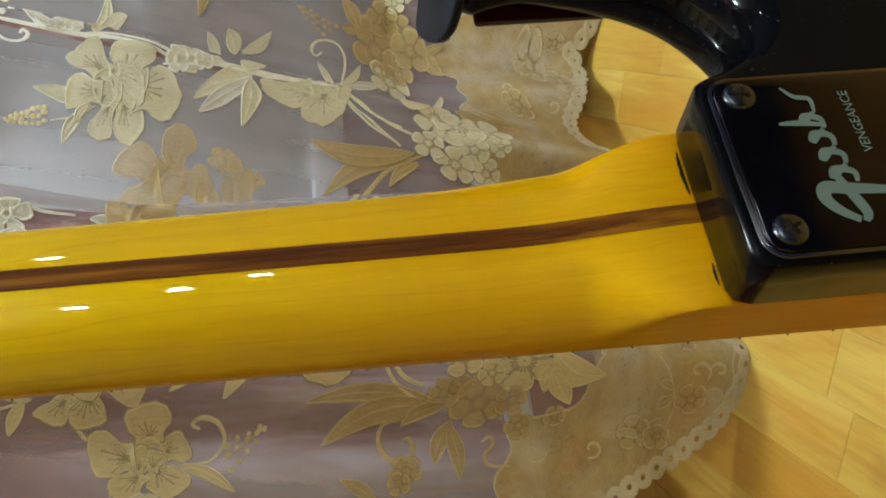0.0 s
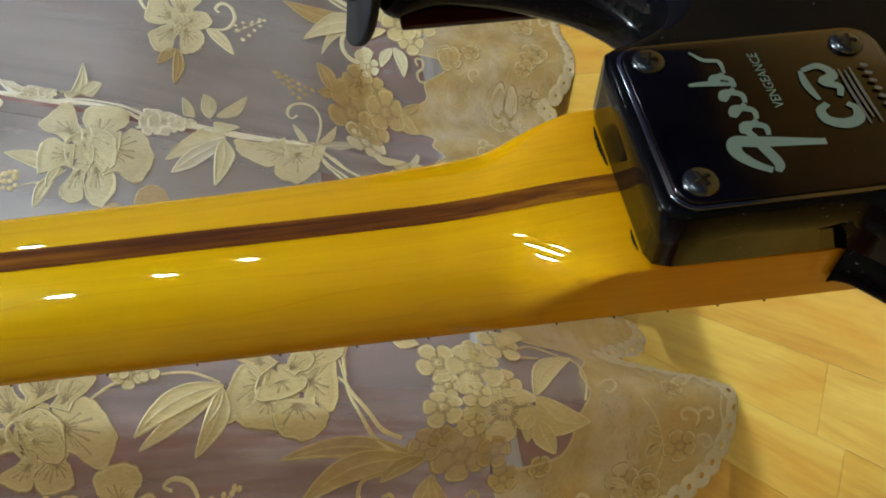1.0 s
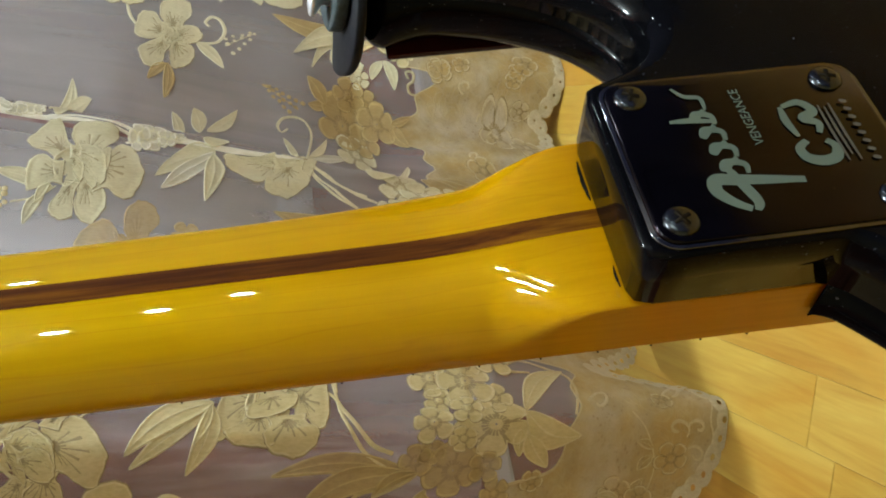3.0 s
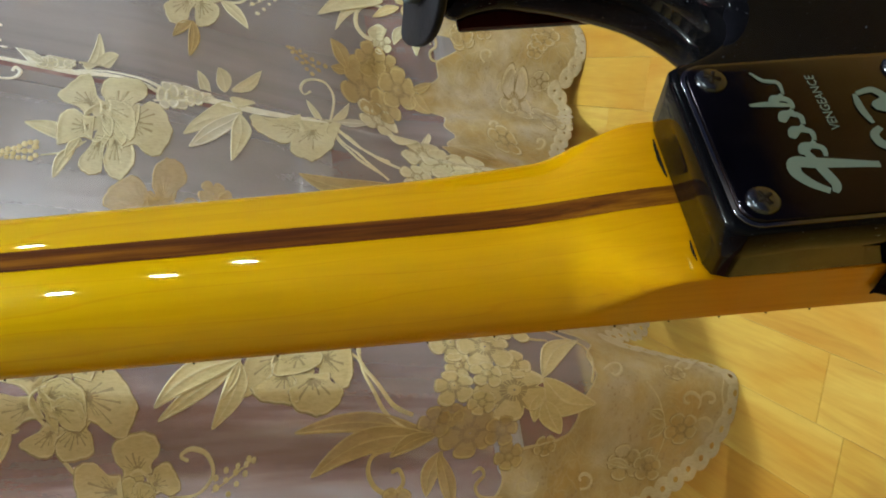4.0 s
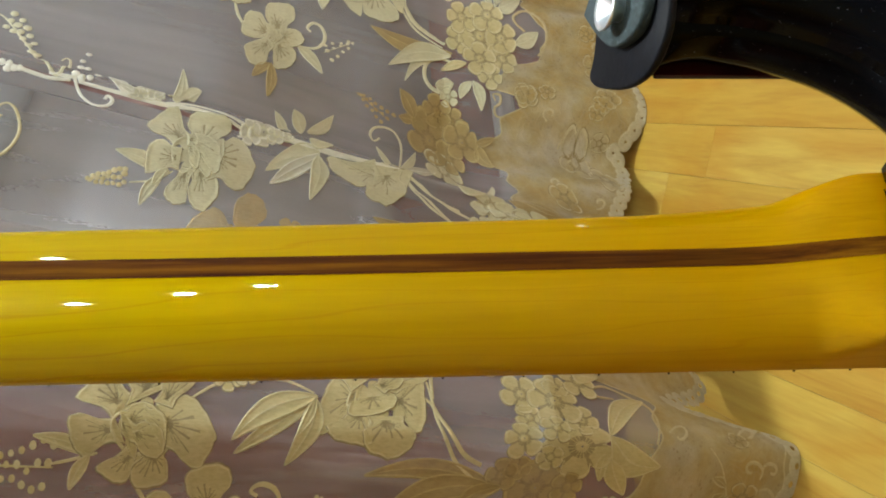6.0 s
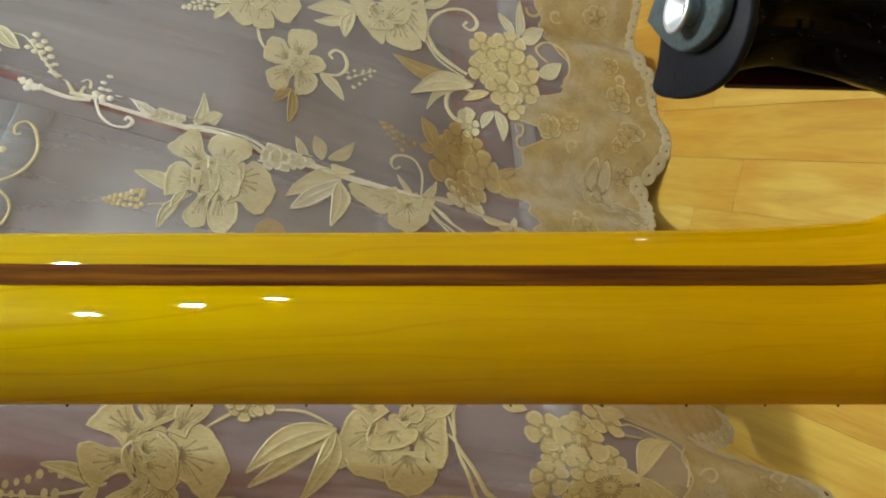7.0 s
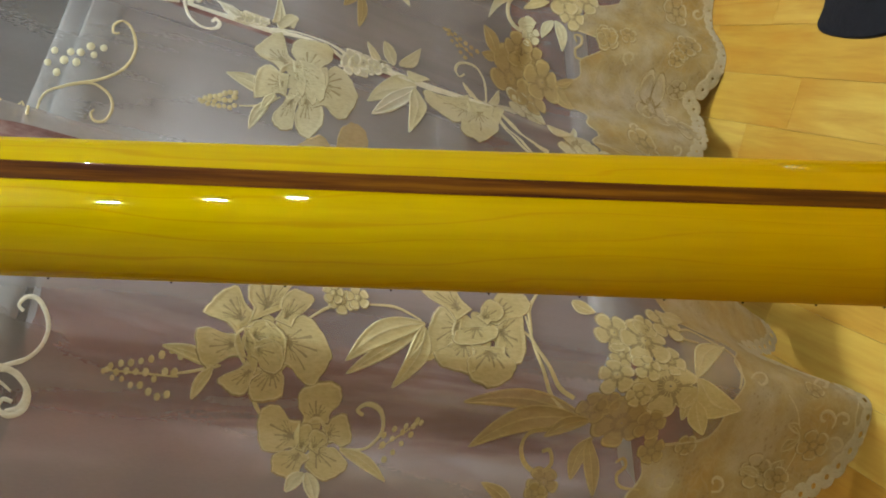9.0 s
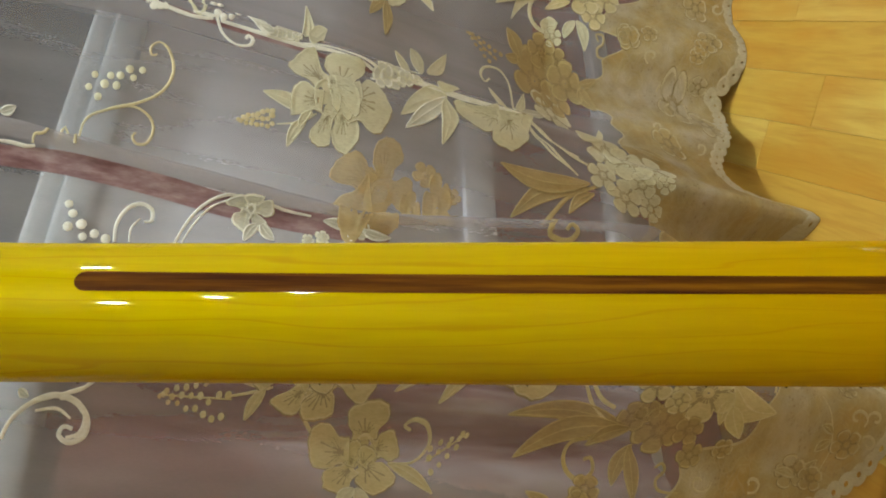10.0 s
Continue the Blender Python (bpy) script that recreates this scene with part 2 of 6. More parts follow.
def hem_lace():
    """Dense machine lace: beige ground with swirling raised cord and small pinholes."""
    m, t, b = material("beige_hem_lace", 0.7)
    c = coords(t, (1, 0.3, 1))
    cord = node(t, "ShaderNodeTexVoronoi", Scale=62.0)
    cord.feature = "DISTANCE_TO_EDGE"
    warp = node(t, "ShaderNodeTexNoise", Scale=22.0, Detail=2.0)
    t.links.new(c, warp.inputs["Vector"])
    t.links.new(mixed(t, 0.09, c, warp.outputs["Color"], "ADD"), cord.inputs["Vector"])
    line = ramp(t, cord.outputs["Distance"], ((0.0, (1, 1, 1)), (0.07, (0.3,) * 3), (0.16, (0, 0, 0))))
    wide = noise_tex(t, c, 16, 4)
    base = ramp(t, wide, ((0.34, (0.47, 0.305, 0.09)), (0.5, (0.49, 0.37, 0.165)), (0.66, (0.58, 0.49, 0.35))))
    base = mixed(t, mixed(t, 1.0, line, (0.35,) * 3, "MULTIPLY"), base, (0.58, 0.49, 0.32))
    pin = node(t, "ShaderNodeTexVoronoi", Scale=190.0)
    t.links.new(c, pin.inputs["Vector"])
    zone = noise_tex(t, c, 34, 2)
    holes = mixed(t, 1.0, ramp(t, pin.outputs["Distance"], ((0.18, (1, 1, 1)), (0.32, (0, 0, 0)))), ramp(t, zone, ((0.48, (0, 0, 0)), (0.58, (0.6,) * 3))), "MULTIPLY")
    base = mixed(t, holes, base, (0.30, 0.20, 0.09))
    fine = noise_tex(t, c, 620, 3, 0.7)
    base = mixed(t, 0.45, base, ramp(t, fine, ((0.3, (0.7, 0.62, 0.52)), (0.6, (1, 1, 1)))), "MULTIPLY")
    t.links.new(base, b.inputs["Base Color"])
    bump(t, b, mixed(t, 0.4, line, fine), 0.5, 0.001)
    lucid = node(t, "ShaderNodeBsdfTranslucent", Color=(0.5, 0.36, 0.18, 1))
    mix = t.nodes.new("ShaderNodeMixShader")
    mix.inputs[0].default_value = 0.2
    t.links.new(b.outputs[0], mix.inputs[1])
    t.links.new(lucid.outputs[0], mix.inputs[2])
    thin, gap = t.nodes.new("ShaderNodeBsdfTransparent"), t.nodes.new("ShaderNodeMixShader")
    t.links.new(ramp(t, zone, ((0.35, (0.05,) * 3), (0.65, (0.20,) * 3))), gap.inputs[0])
    t.links.new(mix.outputs[0], gap.inputs[1])
    t.links.new(thin.outputs[0], gap.inputs[2])
    t.links.new(gap.outputs[0], t.nodes["Material Output"].inputs["Surface"])
    return m


MAPLE, WALNUT, BLACK, PLANK = maple(), walnut(), black_gloss(), plank_wood("laminate_plank")
PLANK_FAR = plank_wood("laminate_plank_far", True)
VOILE, GATHER, PLEAT, LACE = voile(), gathered_voile(), fold_voile(), hem_lace()
VOILE_BACK = voile("doubled_voile", 0.62, 0.62, 0.8)
CREAM = embroidery("cream_embroidery", (0.75, 0.695, 0.48), (0.66, 0.60, 0.39), 0.12)
CREAM_RIM = embroidery("cream_cord", (0.79, 0.75, 0.55), (0.70, 0.65, 0.45), 0.08)
# groove tones: darker stitch lines, with the shade between raised threads painted in
CREAM_SHADE = embroidery("cream_groove_shade", (0.47, 0.39, 0.23), (0.38, 0.31, 0.175), 0.15)
BEIGE = embroidery("beige_embroidery", (0.73, 0.615, 0.33), (0.63, 0.515, 0.25), 0.14)
BEIGE_RIM = embroidery("beige_cord", (0.75, 0.655, 0.40), (0.65, 0.555, 0.31), 0.05)
BEIGE_SHADE = embroidery("beige_groove_shade", (0.43, 0.34, 0.175), (0.35, 0.27, 0.13), 0.15)
GOLD = embroidery("gold_embroidery", (0.58, 0.43, 0.185), (0.47, 0.335, 0.125), 0.24)
GOLD_RIM = embroidery("gold_cord", (0.59, 0.455, 0.21), (0.49, 0.36, 0.15), 0.08)
OCHRE = embroidery("dark_gold_groove_shade", (0.40, 0.285, 0.12), (0.32, 0.22, 0.085), 0.2)
PALE = embroidery("pale_embroidery", (0.90, 0.87, 0.79), (0.80, 0.76, 0.66))
PALE_FILL = embroidery("pale_fill", (0.74, 0.70, 0.58), (0.62, 0.58, 0.45), 0.12)
FAINT = embroidery("faint_gold_embroidery", (0.78, 0.58, 0.24), (0.68, 0.48, 0.18), 0.5)
LACE_RIM = embroidery("beige_edging", (0.59, 0.505, 0.335), (0.49, 0.405, 0.245))
LACE_CORD = embroidery("beige_scroll", (0.59, 0.49, 0.30), (0.49, 0.385, 0.20))
CHROME = plain("polished_chrome", (0.055, 0.058, 0.065), 0.24, 1.0, vary=0.1, scale=200)
STEEL = plain("brushed_steel", (0.82, 0.88, 0.93), 0.38, 1.0, vary=0.12, scale=160)
PLATE = plate_chrome()
PRINT = plain("grey_green_print", (0.07, 0.097, 0.078), 0.5, vary=0.08)
SCRATCH = plain("faded_print", (0.045, 0.042, 0.036), 0.5)
LEATHER = plain("black_leather", (0.006, 0.0065, 0.010), 0.6, vary=0.3, scale=400, relief=0.25)
FELT = plain("grey_felt", (0.040, 0.056, 0.062), 0.9, vary=0.3, scale=500, relief=0.5)
UPVC = plain("grey_white_plastic", (0.52, 0.57, 0.60), 0.35, vary=0.04, scale=4)
TRIMW = plain("white_trim_plastic", (0.66, 0.67, 0.70), 0.3, vary=0.04, scale=4)
PANEL = plain("door_panel_plastic", (0.76, 0.78, 0.84), 0.4, vary=0.06, scale=3)
BROWN = plain("brown_wall", (0.33, 0.12, 0.095), 0.75, vary=0.3, scale=14, relief=0.2)
BOUNCE_PAPER = plain("cream_bounce_wallpaper", (0.40, 0.34, 0.17), 0.8, vary=0.06, scale=9, relief=0.15)
WALL = plain("violet_wallpaper", (0.07, 0.075, 0.15), 0.8, vary=0.1, scale=9, relief=0.15)
CEIL = plain("white_ceiling", (0.74, 0.73, 0.71), 0.9, vary=0.03)
SUB = plain("floor_base", (0.55, 0.36, 0.10), 0.6, vary=0.2)
ROSEWOOD = plain("dark_fingerboard", (0.09, 0.04, 0.02), 0.5, vary=0.3, scale=80)
GUARD = plain("dark_red_pickguard", (0.05, 0.008, 0.008), 0.2)
BRASS = plain("aged_brass", (0.45, 0.32, 0.13), 0.3, 1.0)
DARKCHROME = plain("smoked_chrome", (0.11, 0.11, 0.12), 0.1, 1.0, vary=0.1, scale=200)
SMUDGE = plain("black_paint_smudge", (0.012, 0.009, 0.006), 0.85, vary=0.4, scale=500)
LEATHER.node_tree.nodes["Principled BSDF"].inputs["Specular IOR Level"].default_value = 0.15
SMUDGE.node_tree.nodes["Principled BSDF"].inputs["Specular IOR Level"].default_value = 0.03
glass, _, glass_bsdf = material("night_window_glass", 0.03)
glass_bsdf.inputs["Base Color"].default_value = (0.02, 0.024, 0.03, 1)


# ---- mesh helpers ----
def link(name, bm, mat, parent=None, label="", smooth=True):
    me = bpy.data.meshes.new(name)
    bmesh.ops.recalc_face_normals(bm, faces=bm.faces)
    bm.to_mesh(me)
    bm.free()
    me.materials.append(mat)
    for p in me.polygons:
        p.use_smooth = smooth
    ob = new(name, me)
    if parent is not None:
        ob.parent = parent
    if label:
        tagged(ob, label)
    return ob


part = link


def box(bm, lo, hi, m=None):
    geo = bmesh.ops.create_cube(bm, size=1)
    bmesh.ops.scale(bm, vec=[h - l for l, h in zip(lo, hi)], verts=geo["verts"])
    bmesh.ops.translate(bm, vec=[(h + l) / 2 for l, h in zip(lo, hi)], verts=geo["verts"])
    if m is not None:
        bmesh.ops.transform(bm, matrix=m, verts=geo["verts"])
    return geo["verts"]


def boxed(lo, hi, bevel=0.0):
    bm = bmesh.new()
    box(bm, lo, hi)
    if bevel:
        bmesh.ops.bevel(bm, geom=bm.edges[:], offset=bevel, segments=2, affect="EDGES", profile=0.5)
    return bm


def empty(name, m=None):
    ob = new(name)
    ob.empty_display_size = 0.05
    if m is not None:
        ob.matrix_world = m
    return ob


def lathe(profile, steps=32):
    """A body turned round z from (radius, height) pairs."""
    bm = bmesh.new()
    rings = []
    for r, z in profile:
        if r < 1e-6:
            rings.append([bm.verts.new((0, 0, z))])
        else:
            rings.append([bm.verts.new((r * math.cos(2 * math.pi * k / steps), r * math.sin(2 * math.pi * k / steps), z)) for k in range(steps)])
    for a, b in zip(rings, rings[1:]):
        for k in range(steps):
            q = [a[k % len(a)], a[(k + 1) % len(a)], b[(k + 1) % len(b)], b[k % len(b)]]
            q = list(dict.fromkeys(q))
            if len(q) > 2:
                bm.faces.new(q)
    return bm


def tube(points, radius, steps=8, closed=False, taper=None):
    """A round bar along a line of points."""
    bm = bmesh.new()
    rings, n = [], len(points)
    for k, p in enumerate(points):
        a, b = points[max(k - 1, 0)], points[min(k + 1, n - 1)]
        d = (Vector(b) - Vector(a)).normalized()
        u = d.orthogonal().normalized() if k == 0 else (u - d * u.dot(d)).normalized()
        v = d.cross(u)
        r = radius * (taper[k] if taper else 1)
        rings.append([bm.verts.new(Vector(p) + (u * math.cos(2 * math.pi * j / steps) + v * math.sin(2 * math.pi * j / steps)) * r) for j in range(steps)])
    for a, b in zip(rings, rings[1:]):
        for j in range(steps):
            bm.faces.new((a[j], a[(j + 1) % steps], b[(j + 1) % steps], b[j]))
    bm.faces.new(rings[0][::-1])
    bm.faces.new(rings[-1])
    return bm


# ---- room ----
X0, X1, Y0, Y1, TOP = -2.0, 3.6, -4.6, 0.95, 3.1
tagged(link("ceiling", boxed((X0 - 0.1, Y0 - 0.1, TOP), (X1 + 0.1, Y1 + 0.4, TOP + 0.1)), CEIL), "plain white painted ceiling", "ceiling", kind="structure")
for name, lo, hi in (("wall_east", (X1, Y0, 0), (X1 + 0.1, Y1, TOP)), ("wall_south", (X0 - 0.1, Y0 - 0.1, 0), (X1 + 0.1, Y0, TOP))):
    tagged(link(name, boxed(lo, hi), WALL, smooth=False), "dull violet papered room wall", "wall", kind="structure")
# out of view; paler than the other walls to bounce light onto the neck
tagged(link("wall_west", boxed((X0 - 0.1, Y0, 0), (X0, Y1, TOP)), BOUNCE_PAPER, smooth=False), "unseen room wall, papered pale cream to bounce light", "wall", kind="structure")
DOOR_L, DOOR_R, SILL = 0.47, 1.42, 0.885
bm = bmesh.new()
box(bm, (X0 - 0.1, Y1, 0), (DOOR_L, Y1 + 0.3, SILL - 0.04))
box(bm, (X0 - 0.1, Y1, SILL - 0.04), (-0.9, Y1 + 0.3, TOP))
box(bm, (-0.9, Y1, 2.1), (DOOR_L, Y1 + 0.3, TOP))
box(bm, (DOOR_L, Y1, 2.1), (DOOR_R, Y1 + 0.3, TOP))
box(bm, (DOOR_R, Y1, 0), (X1 + 0.1, Y1 + 0.3, TOP))
box(bm, (DOOR_L, Y1, 0), (DOOR_R, Y1 + 0.3, 0.34))
tagged(link("wall_north", bm, BROWN, smooth=False), "reddish-brown wall under the window, behind the curtain", "wall", kind="structure")

# balcony door and window behind the curtain
door = tagged(empty("door_1", pose(0, 0.90, 0)), "grey-white plastic balcony door, closed, with a dark pane above", "door", kind="structure")
part("bottom_rail", boxed((DOOR_L, 0.001, 0.345), (DOOR_R, 0.05, 0.390), 0.003), PANEL, door)
part("lower_panel", boxed((DOOR_L + 0.004, 0.008, 0.390), (DOOR_R - 0.06, 0.04, 0.836), 0.002), PANEL, door)
# the rail between panel and pane has sagged towards the free side
sag = Matrix.Translation((0.56, 0, 0.858)) @ Matrix.Rotation(0.09, 4, "Y") @ Matrix.Translation((-0.56, 0, -0.85))
for name, low, high, front in (("middle_rail", 0.832, 0.868, -0.014), ("glazing_bead", 0.868, 0.894, -0.004)):
    rail = boxed((DOOR_L + 0.004, front, low), (DOOR_R - 0.064, 0.05, high), 0.005)
    rail.transform(sag)
    part(name, rail, UPVC, door)
part("side_rail", boxed((DOOR_R - 0.06, -0.012, 0.390), (DOOR_R, 0.05, 2.05), 0.004), UPVC, door)
part("pane", boxed((DOOR_L + 0.004, 0.02, 0.836), (DOOR_R - 0.06, 0.03, 2.05)), glass, door)
window = tagged(empty("window_1", pose(0, 0.93, 0)), "white plastic window with dark night panes beside the door", "window", kind="structure")
part("window_sill", boxed((-0.9, -0.10, SILL - 0.04), (DOOR_L - 0.004, 0.2, SILL), 0.008), UPVC, window)
part("window_frame", boxed((-0.9, 0.04, SILL), (DOOR_L - 0.004, 0.1, SILL + 0.07), 0.006), UPVC, window)
part("pane", boxed((-0.9, 0.06, SILL + 0.07), (DOOR_L - 0.004, 0.07, 2.1)), glass, window)
tagged(link("trim", boxed((-1.25, 0.920, 0.118), (2.2, 0.949, 0.152), 0.008), TRIMW, smooth=False), "pale plastic trim strip low along the wall", "trim", kind="structure")

# ---- guitar frame: origin between the two upper screws of the neck plate, x across, y to the strings, z to the headstock ----
ACROSS, FRONT, ALONG = Vector((0.9947, 0.1005, -0.0202)), Vector((-0.102, 0.9512, -0.2913)), Vector((-0.0101, 0.2918, 0.9564))
BACK = Matrix.Translation((0.2534, 0.0961, 0.4790)) @ Matrix((ACROSS, FRONT, ALONG)).transposed().to_4x4()
guitar = tagged(empty("electric_guitar", BACK), "black electric guitar seen from behind, yellow maple neck", "guitar")


def half_width(l):
    return (0.0282 - 0.0165 * l) * 0.92


def smoothstep(a, b, x):
    s = min(max((x - a) / (b - a), 0), 1)
    return s * s * (3 - 2 * s)


EDGE, FACE = 0.0368, 0.0392        # where the rounded back meets the straight side, and the fingerboard's face


def back_height(l):
    """How deep the neck's back lies at l: it rises towards the heel and towards the headstock."""
    return 0.0232 - 0.0044 * (1 - smoothstep(0.0047, 0.059, l)) - 0.04 * max(l - 0.14, 0) ** 2 - 2.4 * max(l - 0.350, 0) ** 2


def neck_section(l, steps=120):
    """Cross-section of the neck at l: C-shaped along the shaft; at the heel flat cheeks rise to a flat back."""
    h, back = half_width(l), back_height(l)
    crest = back + (EDGE - back) * (0.07 + 0.92 * smoothstep(0.013, 0.0401, l))
    power = 2.0 + 0.24 * (1 - smoothstep(0.05, 0.11, l)) + 2.03 * (1 - smoothstep(0.0142, 0.0411, l))
    slim = 1 - 0.09 * smoothstep(0.025, 0.08, l)          # the far side of the shaft is planed a little thinner
    pts = [(-h, EDGE)]
    for k in range(steps + 1):
        a = math.pi * k / steps
        c, s = math.cos(a), math.sin(a)
        w = -h * math.copysign(abs(c) ** (2 / power), c) * (slim if c < 0 else 1)
        pts.append((w, crest - (crest - back) * abs(s) ** (2 / power)))
    top = [(h * slim, EDGE), (h * slim, FACE - 0.0012), (h * slim - 0.0009, FACE)] + [(h * (1 - 2 * k / 8) * 0.92, FACE + 0.0008 * math.sin(math.pi * k / 8)) for k in range(9)] + [(-h + 0.0009, FACE), (-h, FACE - 0.0012)]
    return pts + top


def neck_mesh():
    bm = bmesh.new()
    ls = [-0.062, -0.03, 0.0] + [0.004 + 0.0005 * k for k in range(157)] + [0.09 + 0.01 * k for k in range(36)]
    rings = [[bm.verts.new((w, d, l)) for w, d in neck_section(l)] for l in ls]
    n = len(rings[0])
    for a, b in zip(rings, rings[1:]):
        for k in range(n):
            bm.faces.new((a[k], a[(k + 1) % n], b[(k + 1) % n], b[k]))
    bm.faces.new(rings[0][::-1])
    bm.faces.new(rings[-1])
    return bm


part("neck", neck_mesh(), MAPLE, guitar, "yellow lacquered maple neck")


def stripe_mesh():
    """The walnut strip let into the back of the neck, rounded at its upper end."""
    bm, rows, end, half = bmesh.new(), [], 0.3435, 0.0029
    ls = [0.0] + [0.006 + 0.004 * k for k in range(20)] + [0.09 + 0.01 * k for k in range(25)] + [end - half * (1 - math.sin(0.157 * k)) for k in range(11)]
    for l in ls:
        reach = half if l < end - half else math.sqrt(max(half ** 2 - (l - end + half) ** 2, 1e-9))
        sec = neck_section(l)[1:122]
        row = []
        for k in range(7):
            w = reach * (k / 3 - 1)
            d = np.interp(w, [p[0] for p in sec], [p[1] for p in sec])
            row.append(bm.verts.new((w, d - 0.00012, l)))
        rows.append(row)
    for a, b in zip(rows, rows[1:]):
        for k in range(6):
            bm.faces.new((a[k], a[k + 1], b[k + 1], b[k]))
    return bm


part("walnut_stripe", stripe_mesh(), WALNUT, guitar, "dark walnut strip along the neck's back")
part("fingerboard", boxed((-0.0165, FACE + 0.0002, -0.05), (0.0165, FACE + 0.0018, 0.40), 0.0005), ROSEWOOD, guitar)

# fret ends: small dark tangs in the side of the neck
for n in range(2, 21):
    l = 0.41334 - 0.648 * (1 - 2 ** (-n / 12)) * 0.98662
    h = half_width(l)
    bm = bmesh.new()
    box(bm, (-h - 0.00002, 0.0385, l - 0.0002), (-h + 0.001, FACE - 0.0003, l + 0.0002))
    box(bm, (-0.017, FACE + 0.001, l - 0.0011), (0.017, FACE + 0.0026, l + 0.0011))
    part("fret", bm, SMUDGE, guitar)


# body: back layer with the heel, front layer with the neck pocket left open
UPPER = [(0.0275, 0.006), (0.031, -0.001), (0.0382, -0.0088), (0.0505, -0.0126), (0.0638, -0.0076), (0.0758, 0.0027), (0.084, 0.018), (0.0885, 0.034), (0.0895, 0.046), (0.092, 0.053), (0.099, 0.0575),
         (0.110, 0.056), (0.124, 0.046), (0.137, 0.022), (0.145, -0.02), (0.140, -0.06), (0.126, -0.10), (0.120, -0.14), (0.132, -0.19), (0.128, -0.23), (0.10, -0.265), (0.04, -0.28),
         (-0.04, -0.278), (-0.10, -0.26), (-0.13, -0.22), (-0.133, -0.18), (-0.118, -0.13), (-0.120, -0.112), (-0.126, -0.104), (-0.124, -0.100), (-0.116, -0.098), (-0.104, -0.100),
         (-0.085, -0.098), (-0.068, -0.078), (-0.055, -0.063), (-0.044, -0.0525), (-0.036, -0.0460), (-0.0305, -0.0410), (-0.0275, -0.0370)]


def smooth_line(points, per=4):
    """A rounded line through the points, open at both ends."""
    out = []
    for k in range(len(points) - 1):
        p = [Vector(points[min(max(k + j, 0), len(points) - 1)]) for j in (-1, 0, 1, 2)]
        for s in range(per):
            t = s / per
            out.append(0.5 * ((2 * p[1]) + (p[2] - p[0]) * t + (2 * p[0] - 5 * p[1] + 4 * p[2] - p[3]) * t * t + (3 * p[1] - p[0] - 3 * p[2] + p[3]) * t ** 3))
    return out + [Vector(points[-1])]


def body_mesh():
    """Back layer with the heel under the neck, front layer with the pocket open; the rim is rounded, the heel sharper."""
    bm = bmesh.new()
    rim = smooth_line(UPPER)
    heel = [Vector(p) for p in ((-0.0268, -0.0345), (-0.0268, -0.01), (-0.0266, 0.0045), (-0.0252, 0.0085), (-0.0222, 0.0096), (0.0, 0.0097), (0.021, 0.0095), (0.0255, 0.0085))]
    pocket = [Vector(p) for p in ((-0.0262, -0.06), (0.0275, -0.06))]

    def normals(ring):
        n = len(ring)
        out = []
        for k in range(n):
            d = ring[(k + 1) % n] - ring[k - 1]
            out.append(Vector((-d.y, d.x)).normalized())
        area = sum(ring[k - 1].x * ring[k].y - ring[k].x * ring[k - 1].y for k in range(n))
        return [v if area > 0 else -v for v in out]

    def layer(ring, radii, lo, hi, round_low, round_high):
        n, inward = len(ring), normals(ring)
        levels = []
        for k in range(6):
            a = math.pi / 2 * k / 5
            if round_low:
                levels.append((lambda r, a=a: (r * (1 - math.sin(a)), lo + r * (1 - math.cos(a)))))
        if not round_low:
            levels.append(lambda r: (0.0, lo))
        if round_high:
            for k in range(6):
                a = math.pi / 2 * k / 5
                levels.append((lambda r, a=a: (r * (1 - math.cos(a)), hi - r * (1 - math.sin(a)))))
        else:
            levels.append(lambda r: (0.0, hi))
        rings = []
        for f in levels:
            row = []
            for p, v, r in zip(ring, inward, radii):
                inset, d = f(r)
                q = p + v * inset
                row.append(bm.verts.new((q.x, d, q.y)))
            rings.append(row)
        for a, b in zip(rings, rings[1:]):
            for k in range(n):
                bm.faces.new((a[k], a[(k + 1) % n], b[(k + 1) % n], b[k]))
        bm.faces.new(rings[0])
        bm.faces.new(rings[-1][::-1])

    grow = [0.0028 + 0.0062 * smoothstep(0, 14, k) * smoothstep(0, 40, len(rim) - 1 - k) for k in range(len(rim))]
    layer(rim + heel, grow + [0.0019] * len(heel), 0.0, 0.018, True, False)
    # the front edge is rounded off more in the cutaway of the horn
    front = [g + 0.012 * smoothstep(4, 12, k) * (1 - smoothstep(28, 40, k)) for k, g in enumerate(grow)]
    seam = next(k for k, p in enumerate(rim) if p.x < 0)
    layer(rim[:seam] + [Vector((0, -0.279)), Vector((0, -0.06)), pocket[1]], front[:seam] + [0.0003] * 3, 0.018, 0.044, False, True)
    layer([Vector((0, -0.06)), Vector((0, -0.279))] + rim[seam:] + [pocket[0]], [0.0003] * 2 + [min(g, 0.0003 + 0.0007 * (len(rim) - 1 - k)) for k, g in enumerate(grow)][seam:] + [0.0003], 0.018, 0.031, False, True)
    return bm


body = part("body", body_mesh(), BLACK, guitar, "black gloss lacquered body")
part("pickguard", boxed((0.095, 0.0442, -0.2), (0.125, 0.0462, 0.05), 0.001), GUARD, guitar)


